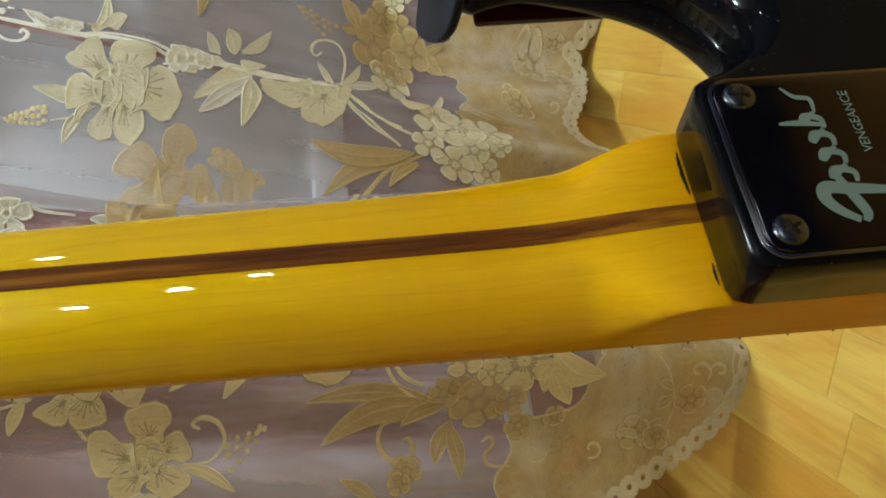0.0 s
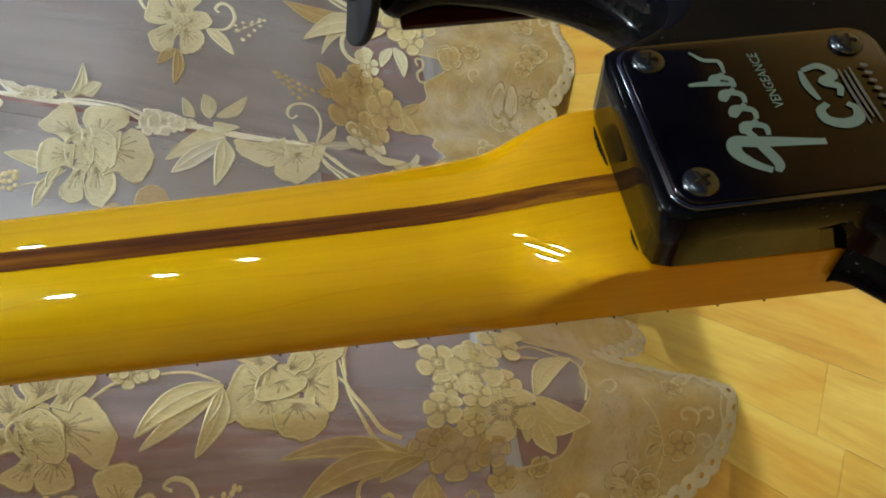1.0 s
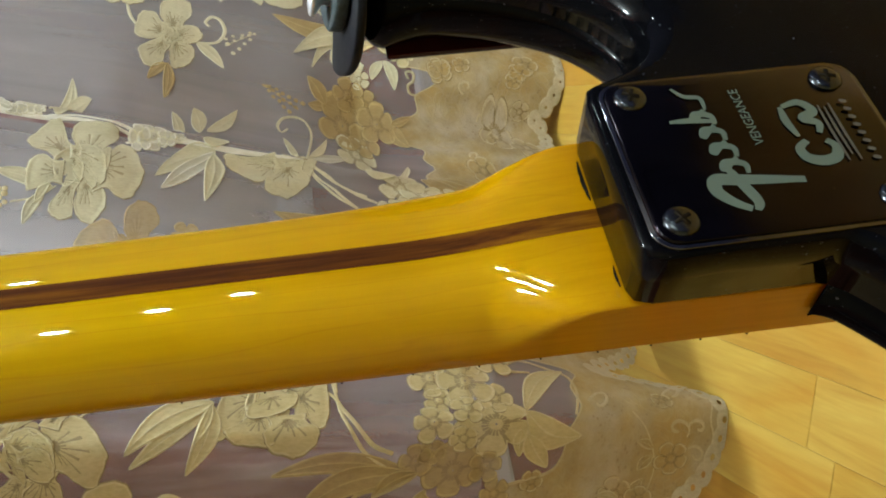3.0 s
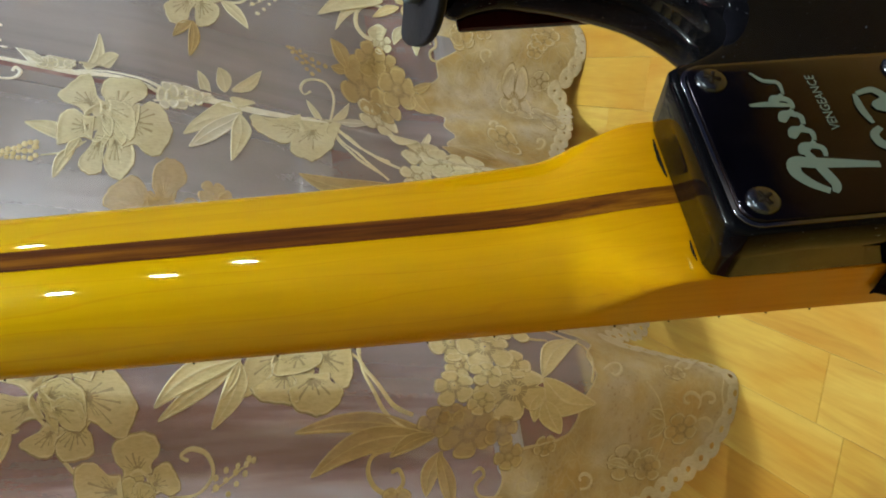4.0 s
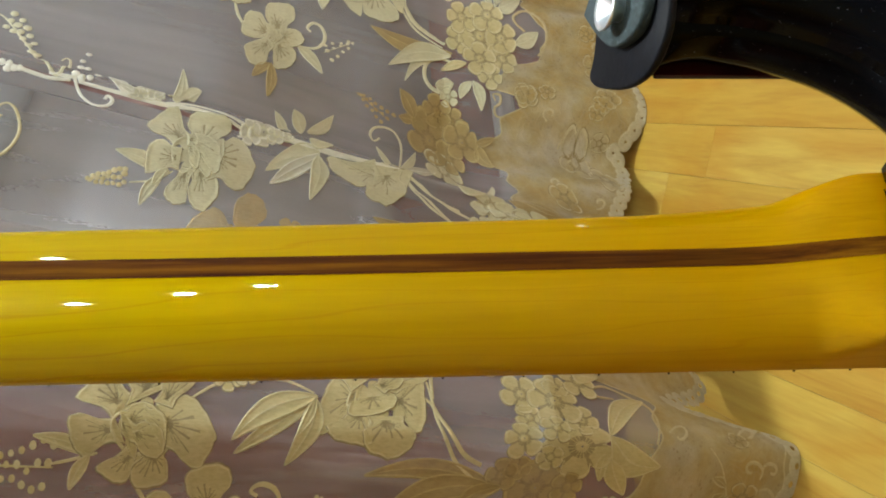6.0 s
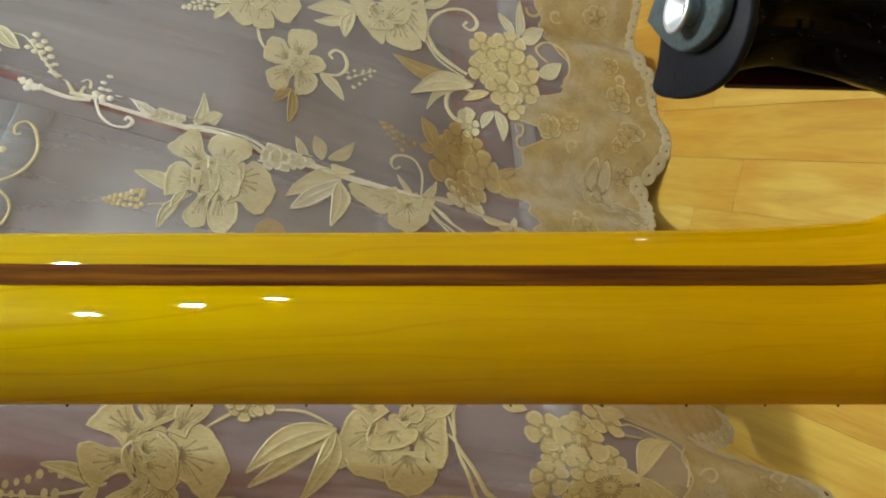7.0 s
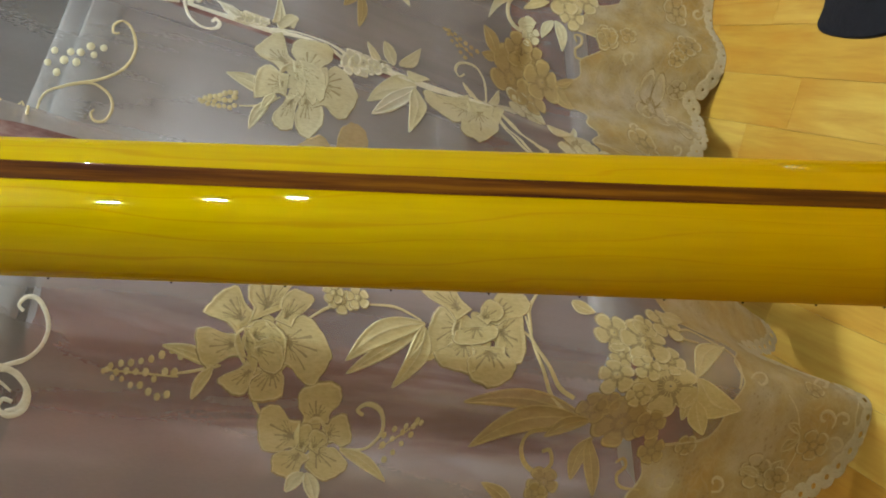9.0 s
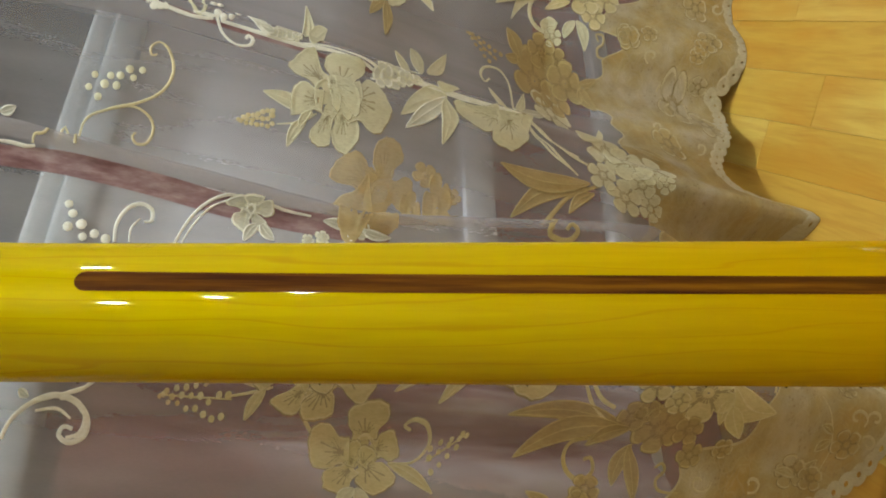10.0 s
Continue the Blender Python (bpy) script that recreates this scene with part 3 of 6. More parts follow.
def smear(l0, w0, w1, wide, dice):
    """Black paint that ran onto the neck along the joint."""
    bm, rows, chance = bmesh.new(), [], random.Random(dice)
    for k in range(15):
        w = w0 + (w1 - w0) * k / 14
        half = wide * (0.35 + 0.65 * math.sin(math.pi * (k + 0.5) / 15)) * chance.uniform(0.88, 1.1)
        row = []
        for l in (l0, l0 + half):
            sec = neck_section(l)[1:122]
            row.append(bm.verts.new((w, np.interp(w, [p[0] for p in sec], [p[1] for p in sec]) - 0.00015, l)))
        rows.append(row)
    for a, b in zip(rows, rows[1:]):
        bm.faces.new((a[0], a[1], b[1], b[0]))
    return bm


part("paint_smear", smear(0.0098, 0.0055, 0.0188, 0.0011, 1), SMUDGE, guitar, "black paint smeared along the neck joint")
part("paint_smear", smear(0.0099, -0.0205, -0.0145, 0.0007, 2), SMUDGE, guitar)

# neck plate with its rounded corners, screws and print
def rounded_plate(lo, hi, r, d0, d1, bevel):
    bm = bmesh.new()
    ring = []
    for cx, cy, a0 in ((hi[0] - r, hi[1] - r, 0), (lo[0] + r, hi[1] - r, 90), (lo[0] + r, lo[1] + r, 180), (hi[0] - r, lo[1] + r, 270)):
        for k in range(7):
            a = radians(a0 + 15 * k)
            ring.append((cx + r * math.cos(a), cy + r * math.sin(a)))
    low = [bm.verts.new((x, d0, z)) for x, z in ring]
    high = [bm.verts.new((x, d1, z)) for x, z in ring]
    for k in range(len(ring)):
        bm.faces.new((low[k], low[(k + 1) % len(ring)], high[(k + 1) % len(ring)], high[k]))
    f = bm.faces.new(low)
    bm.faces.new(high[::-1])
    bmesh.ops.bevel(bm, geom=list(f.edges), offset=bevel, segments=3, affect="EDGES", profile=0.5)
    return bm


plate = part("neck_plate", rounded_plate((-0.0245, -0.0575), (0.0245, 0.0062), 0.0052, -0.0014, 0.0002, 0.0007), PLATE, guitar, "dark chromed neck plate with four screws")
ring = part("plate_edge", rounded_plate((-0.0255, -0.0585), (0.0255, 0.0072), 0.0058, -0.0005, 0.0003, 0.0003), DARKCHROME, guitar)


def screw_mesh():
    """A domed head with a cross cut into it."""
    bm = lathe([(0.0, -0.0014), (0.0016, -0.00138), (0.0030, -0.0012), (0.0038, -0.0008), (0.0041, -0.0002), (0.0041, 0.0006)], 28)
    return bm


def cross_mesh():
    bm = bmesh.new()
    for a in (0.4, 0.4 + math.pi / 2):
        box(bm, (-0.0021, -0.00042, -0.00155), (0.0021, 0.00042, -0.0010), Matrix.Rotation(a, 4, "Z"))
    return bm


head, cross = screw_mesh(), cross_mesh()
for n, (w, l) in enumerate(((0.019, 0), (-0.019, 0), (0.019, -0.0499), (-0.019, -0.0499))):
    s = part("screw", head.copy(), CHROME, guitar, "chromed cross-head screw")
    s.matrix_local = pose(w, -0.0012, l, -90, 0, 0) @ Matrix.Rotation(0.7 * n, 4, "Z") @ Matrix.Scale(-1, 4, (0, 0, 1)) @ Matrix.Scale(-1, 4, (1, 0, 0)) @ Matrix.Rotation(math.pi, 4, "Y")
    c = part("cross_slot", cross.copy(), SMUDGE, s)
head.free(), cross.free()


def words(text, size, w, l, turn, mat, name):
    """Lettering on the plate, x across the guitar, y to the headstock."""
    curve = bpy.data.curves.new(name, "FONT")
    curve.body, curve.size, curve.extrude, curve.resolution_u = text, size, 0.00004, 2
    ob = new(name, curve)
    bpy.context.view_layer.update()
    me = bpy.data.meshes.new_from_object(ob.evaluated_get(bpy.context.evaluated_depsgraph_get()))
    bpy.data.objects.remove(ob)
    me.materials.append(mat)
    ob = new(name, me)
    ob.parent = guitar
    ob.matrix_local = Matrix.Translation((w, -0.00148, l)) @ Matrix.Rotation(math.pi / 2, 4, "X") @ Matrix.Rotation(turn, 4, "Z")
    return ob


lettering = words("VENGEANCE", 0.0034, 0.0000, -0.0266, 0.0, PRINT, "lettering")
lettering.scale = (0.94, 1, 1)


stroke_count = [0]


def stroke(points, width, mat, name, label=""):
    """A flat painted stroke on the plate, as wide as width says along it."""
    pts = smooth_line(points, 6)
    bm, rows = bmesh.new(), []
    stroke_count[0] += 1
    for k, p in enumerate(pts):
        d = (pts[min(k + 1, len(pts) - 1)] - pts[max(k - 1, 0)]).normalized()
        s = Vector((-d.y, d.x)) * width * 0.5 * (0.45 + 0.55 * math.sin(math.pi * min(max(k / (len(pts) - 1), 0.06), 0.94)))
        deep = -0.00146 - 0.00002 * stroke_count[0] - 0.0000008 * k
        rows.append([bm.verts.new((p.x + s.x, deep, p.y + s.y)), bm.verts.new((p.x - s.x, deep, p.y - s.y))])
    for a, b in zip(rows, rows[1:]):
        bm.faces.new((a[0], a[1], b[1], b[0]))
    return part(name, bm, mat, guitar, label)


# the maker's script mark, as plain brush strokes
stroke([(-0.0115, -0.0315), (-0.0105, -0.024), (-0.0095, -0.016), (-0.009, -0.0115), (-0.012, -0.0105), (-0.0155, -0.013), (-0.018, -0.0165)], 0.0034, PRINT, "script_mark", "grey-green script mark")
stroke([(-0.0185, -0.0175), (-0.016, -0.0185), (-0.010, -0.0165), (-0.004, -0.0145)], 0.0027, PRINT, "script_mark")
for k in range(4):
    c = -0.006 + 0.0052 * k
    stroke([(c - 0.002, -0.0195 + 0.0008 * k), (c + 0.0008, -0.0195 + 0.0008 * k), (c + 0.0018, -0.0155 + 0.0006 * k), (c - 0.0004, -0.0145 + 0.0006 * k), (c + 0.003, -0.0185 + 0.0008 * k)], 0.0020, PRINT, "script_mark")
stroke([(0.0085, -0.018), (0.0095, -0.012), (0.0096, -0.0068)], 0.0017, PRINT, "script_mark")
stroke([(0.0125, -0.0165), (0.0165, -0.0165), (0.0175, -0.013), (0.0205, -0.0105)], 0.0014, PRINT, "script_mark")
# the monogram: a thick open ring and a barred block
stroke([(-0.0005, -0.0365), (-0.0025, -0.034), (-0.0055, -0.0345), (-0.007, -0.038), (-0.006, -0.0415), (-0.003, -0.0425), (-0.001, -0.041)], 0.0030, PRINT, "monogram", "grey-green monogram")
stroke([(0.001, -0.0352), (0.006, -0.0342), (0.0108, -0.0345)], 0.0020, PRINT, "monogram")
stroke([(0.0108, -0.0350), (0.0118, -0.0395), (0.0085, -0.0418), (0.0065, -0.0385), (0.0045, -0.0415), (0.0015, -0.0405)], 0.0026, PRINT, "monogram")
for l, w0, w1 in ((-0.0438, -0.0078, 0.0102), (-0.0452, -0.006, 0.0095), (-0.0466, -0.0078, 0.0105)):
    stroke([(w0, l), ((w0 + w1) / 2, l + 0.0002), (w1, l)], 0.0008, SCRATCH, "printed_bar")
for k in range(8):
    stroke([(-0.008 + 0.0026 * k, -0.0512), (-0.0074 + 0.0026 * k, -0.0495)], 0.0012, SCRATCH, "printed_bar")


# strap button, felt washer and strap end on the upper horn
UPRIGHT = BACK @ Matrix.Translation((0.0998, 0.0218, 0.060)) @ Matrix.Rotation(0.168, 4, "X")
strap = tagged(empty("guitar_strap", UPRIGHT), "black leather strap end hung on the guitar's strap button", "strap")


def cut_leather(points, low, thick, curl=0.0):
    """A piece cut from leather: rounded outline, bevelled rim, curling up away from its end."""
    bm, ring = bmesh.new(), smooth_line(points, 5)[:-1]
    levels = ((0.0005, low), (0.0, low + 0.0006), (0.0, low + thick - 0.0006), (0.0006, low + thick))
    mid = sum(ring, Vector((0, 0))) / len(ring)
    rows = [[bm.verts.new((*(p + (mid - p).normalized() * inset), z + curl * max(p.y * -0.62 + p.x * 0.78 - 0.02, 0) ** 2)) for p in ring] for inset, z in levels]
    for a, b in zip(rows, rows[1:]):
        for k in range(len(ring)):
            bm.faces.new((a[k], a[(k + 1) % len(ring)], b[(k + 1) % len(ring)], b[k]))
    bmesh.ops.triangulate(bm, faces=[bm.faces.new(rows[0]), bm.faces.new(rows[-1][::-1])])
    return bm


part("leather_tab", cut_leather([(0.03, -0.062), (0.0, -0.034), (-0.0148, -0.0190), (-0.0243, -0.0092), (-0.0250, 0.0053), (-0.0132, 0.0216), (0.0066, 0.0360), (0.015, 0.0274), (0.045, 0.005), (0.09, -0.03), (0.03, -0.062)], -0.0012, 0.0030, 3.0), LEATHER, strap)
washer = part("felt_washer", cut_leather([(0.0249, 0.0213), (0.0085, 0.0172), (-0.0055, 0.0108), (-0.0140, -0.0010), (-0.0132, -0.0100), (-0.004, -0.017), (0.010, -0.017), (0.022, -0.006), (0.027, 0.010), (0.0249, 0.0213)], 0.0024, 0.0042), FELT, strap, "thick grey felt washer")
button = part("strap_button", lathe([(0.0, 0.0088), (0.0014, 0.0088), (0.0030, 0.0096), (0.0058, 0.0116), (0.0072, 0.0126), (0.0077, 0.0121), (0.0073, 0.0111), (0.0042, 0.0088), (0.0042, 0.0060), (0.0042, -0.004)], 40), STEEL, guitar, "silver strap button")
part("button_screw", lathe([(0.0, 0.0094), (0.0016, 0.0093), (0.0021, 0.0089), (0.0021, 0.0080)], 16), CHROME, button, "dark screw head in the button")
button.matrix_local = Matrix.Translation((0.0998, 0.0218, 0.060)) @ Matrix.Rotation(0.168, 4, "X")

# low stand under the body
stand = tagged(empty("guitar_stand", pose(0, 0, 0)), "black tubular stand carrying the guitar's body", "stand")
for sx in (-0.07, 0.07):
    p = BACK @ Vector((sx, 0.022, -0.288))
    part("cradle_arm", tube([p + Vector((0, -0.05, 0.0)), p + Vector((0, 0, -0.006)), p + Vector((0, 0.05, 0.0))], 0.008), LEATHER, stand)
    part("leg", tube([p + Vector((0, 0, -0.008)), Vector((p.x * 1.0 + sx * 0.6, p.y - 0.13, 0.008))], 0.008), LEATHER, stand)
    part("leg", tube([p + Vector((0, 0, -0.008)), Vector((p.x * 1.0 + sx * 0.6, p.y + 0.12, 0.008))], 0.008), LEATHER, stand)
bar = [BACK @ Vector((-0.07, 0.022, -0.292)), BACK @ Vector((0.07, 0.022, -0.292))]
part("cross_bar", tube(bar, 0.007), LEATHER, stand)

# ---- curtain ----
LEVELS = (0.0, 0.3, 0.6, 0.9)
FOLDS_0 = ((-.4, .76), (.15, .75), (.29, .73), (.35, .70), (.415, .655), (.49, .75), (.53, .757), (.59, .84), (.63, .80), (.66, .70), (.70, .74), (.72, .76), (.80, .78), (.88, .80), (.96, .765), (1.05, .757), (1.12, .752), (1.2, .775), (1.3, .735), (1.6, .76))
FOLDS_1 = ((-.4, .76), (.15, .75), (.27, .73), (.34, .695), (.40, .62), (.52, .64), (.565, .635), (.595, .70), (.64, .70), (.68, .70), (.70, .71), (.712, .71), (.75, .756), (.89, .82), (.97, .80), (1.05, .795), (1.12, .79), (1.2, .795), (1.3, .785), (1.6, .80))
FOLDS_2 = ((-.4, .76), (.15, .74), (.25, .73), (.33, .70), (.385, .625), (.50, .64), (.522, .63), (.545, .69), (.61, .675), (.665, .667), (.72, .685), (.732, .68), (.775, .722), (.87, .76), (.965, .778), (1.03, .785), (1.10, .79), (1.2, .80), (1.3, .80), (1.6, .82))
FOLDS_3 = ((-.4, .76), (.15, .74), (.25, .71), (.33, .675), (.42, .63), (.53, .64), (.555, .63), (.575, .69), (.63, .675), (.69, .668), (.755, .69), (.77, .685), (.815, .735), (.90, .77), (1.0, .78), (1.07, .79), (1.15, .80), (1.25, .80), (1.35, .805), (1.6, .82))
FOLDS = [np.array(f) for f in (FOLDS_0, FOLDS_1, FOLDS_2, FOLDS_3)]


def eased(xs, ys, x):
    """A smooth line through the points that never overshoots them."""
    h = np.diff(xs)
    slope = np.diff(ys) / h
    m = np.zeros(len(xs))
    for i in range(1, len(xs) - 1):
        if slope[i - 1] * slope[i] > 0:
            a, b = 2 * h[i] + h[i - 1], h[i] + 2 * h[i - 1]
            m[i] = (a + b) / (a / slope[i - 1] + b / slope[i])
    x = min(max(x, xs[0]), xs[-1])
    k = int(min(max(np.searchsorted(xs, x) - 1, 0), len(xs) - 2))
    s = (x - xs[k]) / h[k]
    return float((2 * s ** 3 - 3 * s ** 2 + 1) * ys[k] + (s ** 3 - 2 * s ** 2 + s) * h[k] * m[k] + (3 * s ** 2 - 2 * s ** 3) * ys[k + 1] + (s ** 3 - s ** 2) * h[k] * m[k + 1])


FOLD_CACHE = {}


def drape(x, z):
    """Depth of the curtain at x across the room and z above the floor."""
    zc = min(max(z, 0.0), 0.9)
    key = round(zc * 500)
    if key not in FOLD_CACHE:
        i = min(int(key / 150), 2)
        f = (key / 500 - LEVELS[i]) / 0.3
        FOLD_CACHE[key] = FOLDS[i] + (FOLDS[i + 1] - FOLDS[i]) * f
    n = FOLD_CACHE[key]
    y = eased(n[:, 0], n[:, 1], x)
    if x > 0.72:
        y += 0.010 * math.sin((x - 0.86) * 44) * (1 - smoothstep(0.06, 0.30, z)) * smoothstep(0.72, 0.82, x)
    return y + 0.0016 * noise.noise((x * 26, z * 5, 1.0)) + 0.0012 * noise.noise((x * 60, z * 14, 4.0))


HEM_X = np.array((-0.4, 0.18, 0.25, 0.285, 0.31, 0.33, 0.36, 0.405, 0.432, 0.447, 0.458, 0.468, 0.485, 0.50, 0.52, 0.56, 0.59, 0.63, 0.66, 0.70, 0.72, 0.747, 0.81, 0.85, 0.88, 0.894, 0.908, 0.93, 0.96, 1.02, 1.06, 1.085, 1.105, 1.175, 1.20, 1.26, 1.32, 1.6))
HEM_Z = np.array((0.2, 0.2, 0.19, 0.150, 0.105, 0.066, 0.024, 0.008, 0.026, 0.07, 0.12, 0.13, 0.10, 0.06, 0.037, 0.05, 0.02, 0.04, 0.012, 0.055, 0.085, 0.090, 0.062, 0.044, 0.027, 0.029, 0.042, 0.021, 0.008, 0.006, 0.009, 0.019, 0.034, 0.016, 0.008, 0.008, 0.012, 0.02))


def hem(x):
    return eased(HEM_X, HEM_Z, x)


curtain = tagged(empty("lace_curtain", pose(0.6, 0.72, 0)), "sheer mauve voile curtain with cream floral embroidery and scalloped lace hem", "curtain")


def on_cloth(x, z, out=0.0):
    return Vector((x - 0.6, drape(x, z) - out - 0.72, z))


def cloth_mesh(xa, xb, step, low, high, rows, out):
    bm, grid = bmesh.new(), []
    for i in range(int((xb - xa) / step) + 1):
        x = xa + i * step
        a, b = low(x), high(x)
        grid.append([bm.verts.new(on_cloth(x, a + (b - a) * k / rows, out)) for k in range(rows + 1)])
    for a, b in zip(grid, grid[1:]):
        for k in range(rows):
            bm.faces.new((a[k], a[k + 1], b[k + 1], b[k]))
    return bm


part("voile", cloth_mesh(-0.2, 1.56, 0.005, hem, lambda x: 1.15, 70, 0.0), VOILE, curtain, "sheer mauve voile ground")


def strip_mesh(line, wide_left, wide_right, out):
    """A narrow piece lying along a sloping line of the cloth."""
    bm, grid = bmesh.new(), []
    for p in smooth_line(line, 10):
        grid.append([bm.verts.new(on_cloth(p.x - wide_left + (wide_left + wide_right) * k / 6, p.y, out)) for k in range(7)])
    for a, b in zip(grid, grid[1:]):
        for k in range(6):
            bm.faces.new((a[k], a[k + 1], b[k + 1], b[k]))
    return bm


part("pleat", strip_mesh([(0.79, 1.0), (0.772, 0.92), (0.757, 0.85), (0.738, 0.73), (0.724, 0.60), (0.717, 0.52)], 0.0018, 0.0022, 0.0005), PLEAT, curtain, "narrow reddish pleat where the voile lies doubled")
part("pleat", strip_mesh([(0.516, 1.0), (0.516, 0.90), (0.5175, 0.853), (0.5143, 0.81), (0.5095, 0.767), (0.502, 0.712), (0.498, 0.645), (0.496, 0.58)], 0.0, 0.019, 0.0005), PLEAT, curtain)
part("pleat", strip_mesh([(0.793, 1.0), (0.7745, 0.92), (0.7595, 0.85), (0.752, 0.81)], 0.0045, 0.003, 0.0003), PLEAT, curtain)


def back_mesh():
    """The part of the voile gathered behind the front fold."""
    bm, grid = bmesh.new(), []
    for i in range(150):
        x = -0.2 + 0.005 * i
        grid.append([bm.verts.new((x - 0.6, 0.078 + 0.016 * math.sin(x * 70 + 1.3 * z) + 0.010 * math.sin(x * 31 - 2 * z), z)) for z in [0.22 + 0.60 * k / 12 for k in range(13)]])
    for a, b in zip(grid, grid[1:]):
        for k in range(12):
            bm.faces.new((a[k], a[k + 1], b[k + 1], b[k]))
    return bm


part("voile", cloth_mesh(0.76, 1.56, 0.01, lambda x: 0.30, lambda x: 1.15, 30, -0.045), VOILE_BACK, curtain, "second layer of voile behind the first")
part("voile", back_mesh(), GATHER, curtain, "gathered voile behind the front fold")
part("voile", cloth_mesh(-0.2, 1.56, 0.04, lambda x: 1.15, lambda x: 2.35, 4, 0.0), VOILE, curtain)


BAND_X = np.array((-0.4, .31, .33, .353, .358, .40, .43, .456, .471, .5, .552, .60, .636, .72, .7856, .8236, .8636, .8855, .91, .9277, .944, .956, .97, .984, 1.0177, 1.05, 1.086, 1.126, 1.19, 1.243, 1.5))
BAND_Z = np.array((.30, .273, .265, .262, .215, .187, .18, .17, .235, .27, .29, .25, .237, .26, .2225, .2234, .25, .24, .217, .2134, .19, .184, .228, .226, .194, .146, .1426, .171, .165, .175, .17))


def band_top(x):
    return eased(BAND_X, BAND_Z, x) + 0.004 * math.sin(x * 150)


part("hem_band", cloth_mesh(0.0, 1.5, 0.004, hem, band_top, 26, 0.0011), LACE, curtain, "dense beige lace hem band")


# ---- embroidery on the cloth; places are metres across the room and above the floor ----
def sewn(name, patches, mats, parent=None, label=""):
    """One raised piece of stitching. patches: grids of (x, z, height, material number) on the cloth."""
    verts, faces, idx = [], [], []
    for grid in patches:
        base, cols = len(verts), len(grid[0])
        for row in grid:
            verts.extend(on_cloth(x, z, 0.0011 + 0.5 * h) for x, z, h, _ in row)
        for i in range(len(grid) - 1):
            for j in range(cols - 1):
                a = base + i * cols + j
                faces.append((a, a + 1, a + cols + 1, a + cols))
                idx.append(grid[i][j][3])
    me = bpy.data.meshes.new(name)
    me.from_pydata(verts, [], faces)
    for m in mats:
        me.materials.append(m)
    for p, k in zip(me.polygons, idx):
        p.use_smooth, p.material_index = True, k
    ob = new(name, me)
    ob.parent = parent or curtain
    if label:
        tagged(ob, label)
    return ob


def blade(x, z, x2, z2, sx, sz, bend=0.0, lift=0.0):
    """A pointed leaf from foot to tip, half as wide as its side says: fine corded rim and vein, slanting stitches on the net between."""
    d, side = Vector((x2 - x, z2 - z)), Vector((sx, sz))
    wide, grid = max(side.length, 1e-5), []
    for i in range(31):
        t = i / 30
        w = math.sin(math.pi * min(0.01 + 0.99 * t ** 0.88, 1.0)) ** 0.85 + 0.0006 / wide
        rim = max(1 - 0.0014 / (w * wide), 0.5)
        row = []
        for j, s in enumerate((-1, -(1 + rim) / 2, -rim, -rim * 0.93, -0.6 * rim, -0.3 * rim, -0.07, 0, 0.07, 0.3 * rim, 0.6 * rim, rim * 0.93, rim, (1 + rim) / 2, 1)):
            p = Vector((x, z)) + d * t + side * (s * w + bend * math.sin(math.pi * t) * d.length / wide)
            edge, cordy = j in (0, 14), j in (1, 2, 12, 13, 7)
            stitch = (i + abs(j - 7)) % 3 == 0
            row.append((p.x, p.y, lift + (0.0001 if edge else 0.0013 if cordy else 0.0008 if stitch else 0.0003), 0 if j in (0, 1, 12, 13, 6, 7) or t > 0.95 else 1))
        grid.append(row)
    return grid


def cord_strip(points, wide, lift=0.0, mat=0):
    """A raised line of stitching through the points, thinner at its ends."""
    pts, grid = smooth_line(points, 5), []
    for k, p in enumerate(pts):
        d = (pts[min(k + 1, len(pts) - 1)] - pts[max(k - 1, 0)]).normalized()
        n = Vector((-d.y, d.x)) * wide * 0.5 * (0.55 + 0.45 * math.sin(math.pi * min(max(k / (len(pts) - 1), 0.1), 0.9)))
        grid.append([(p.x + n.x * s, p.y + n.y * s, lift + 0.0008 * math.sqrt(max(1 - s * s, 0)), mat) for s in (-1, -0.6, 0, 0.6, 1)])
    return grid


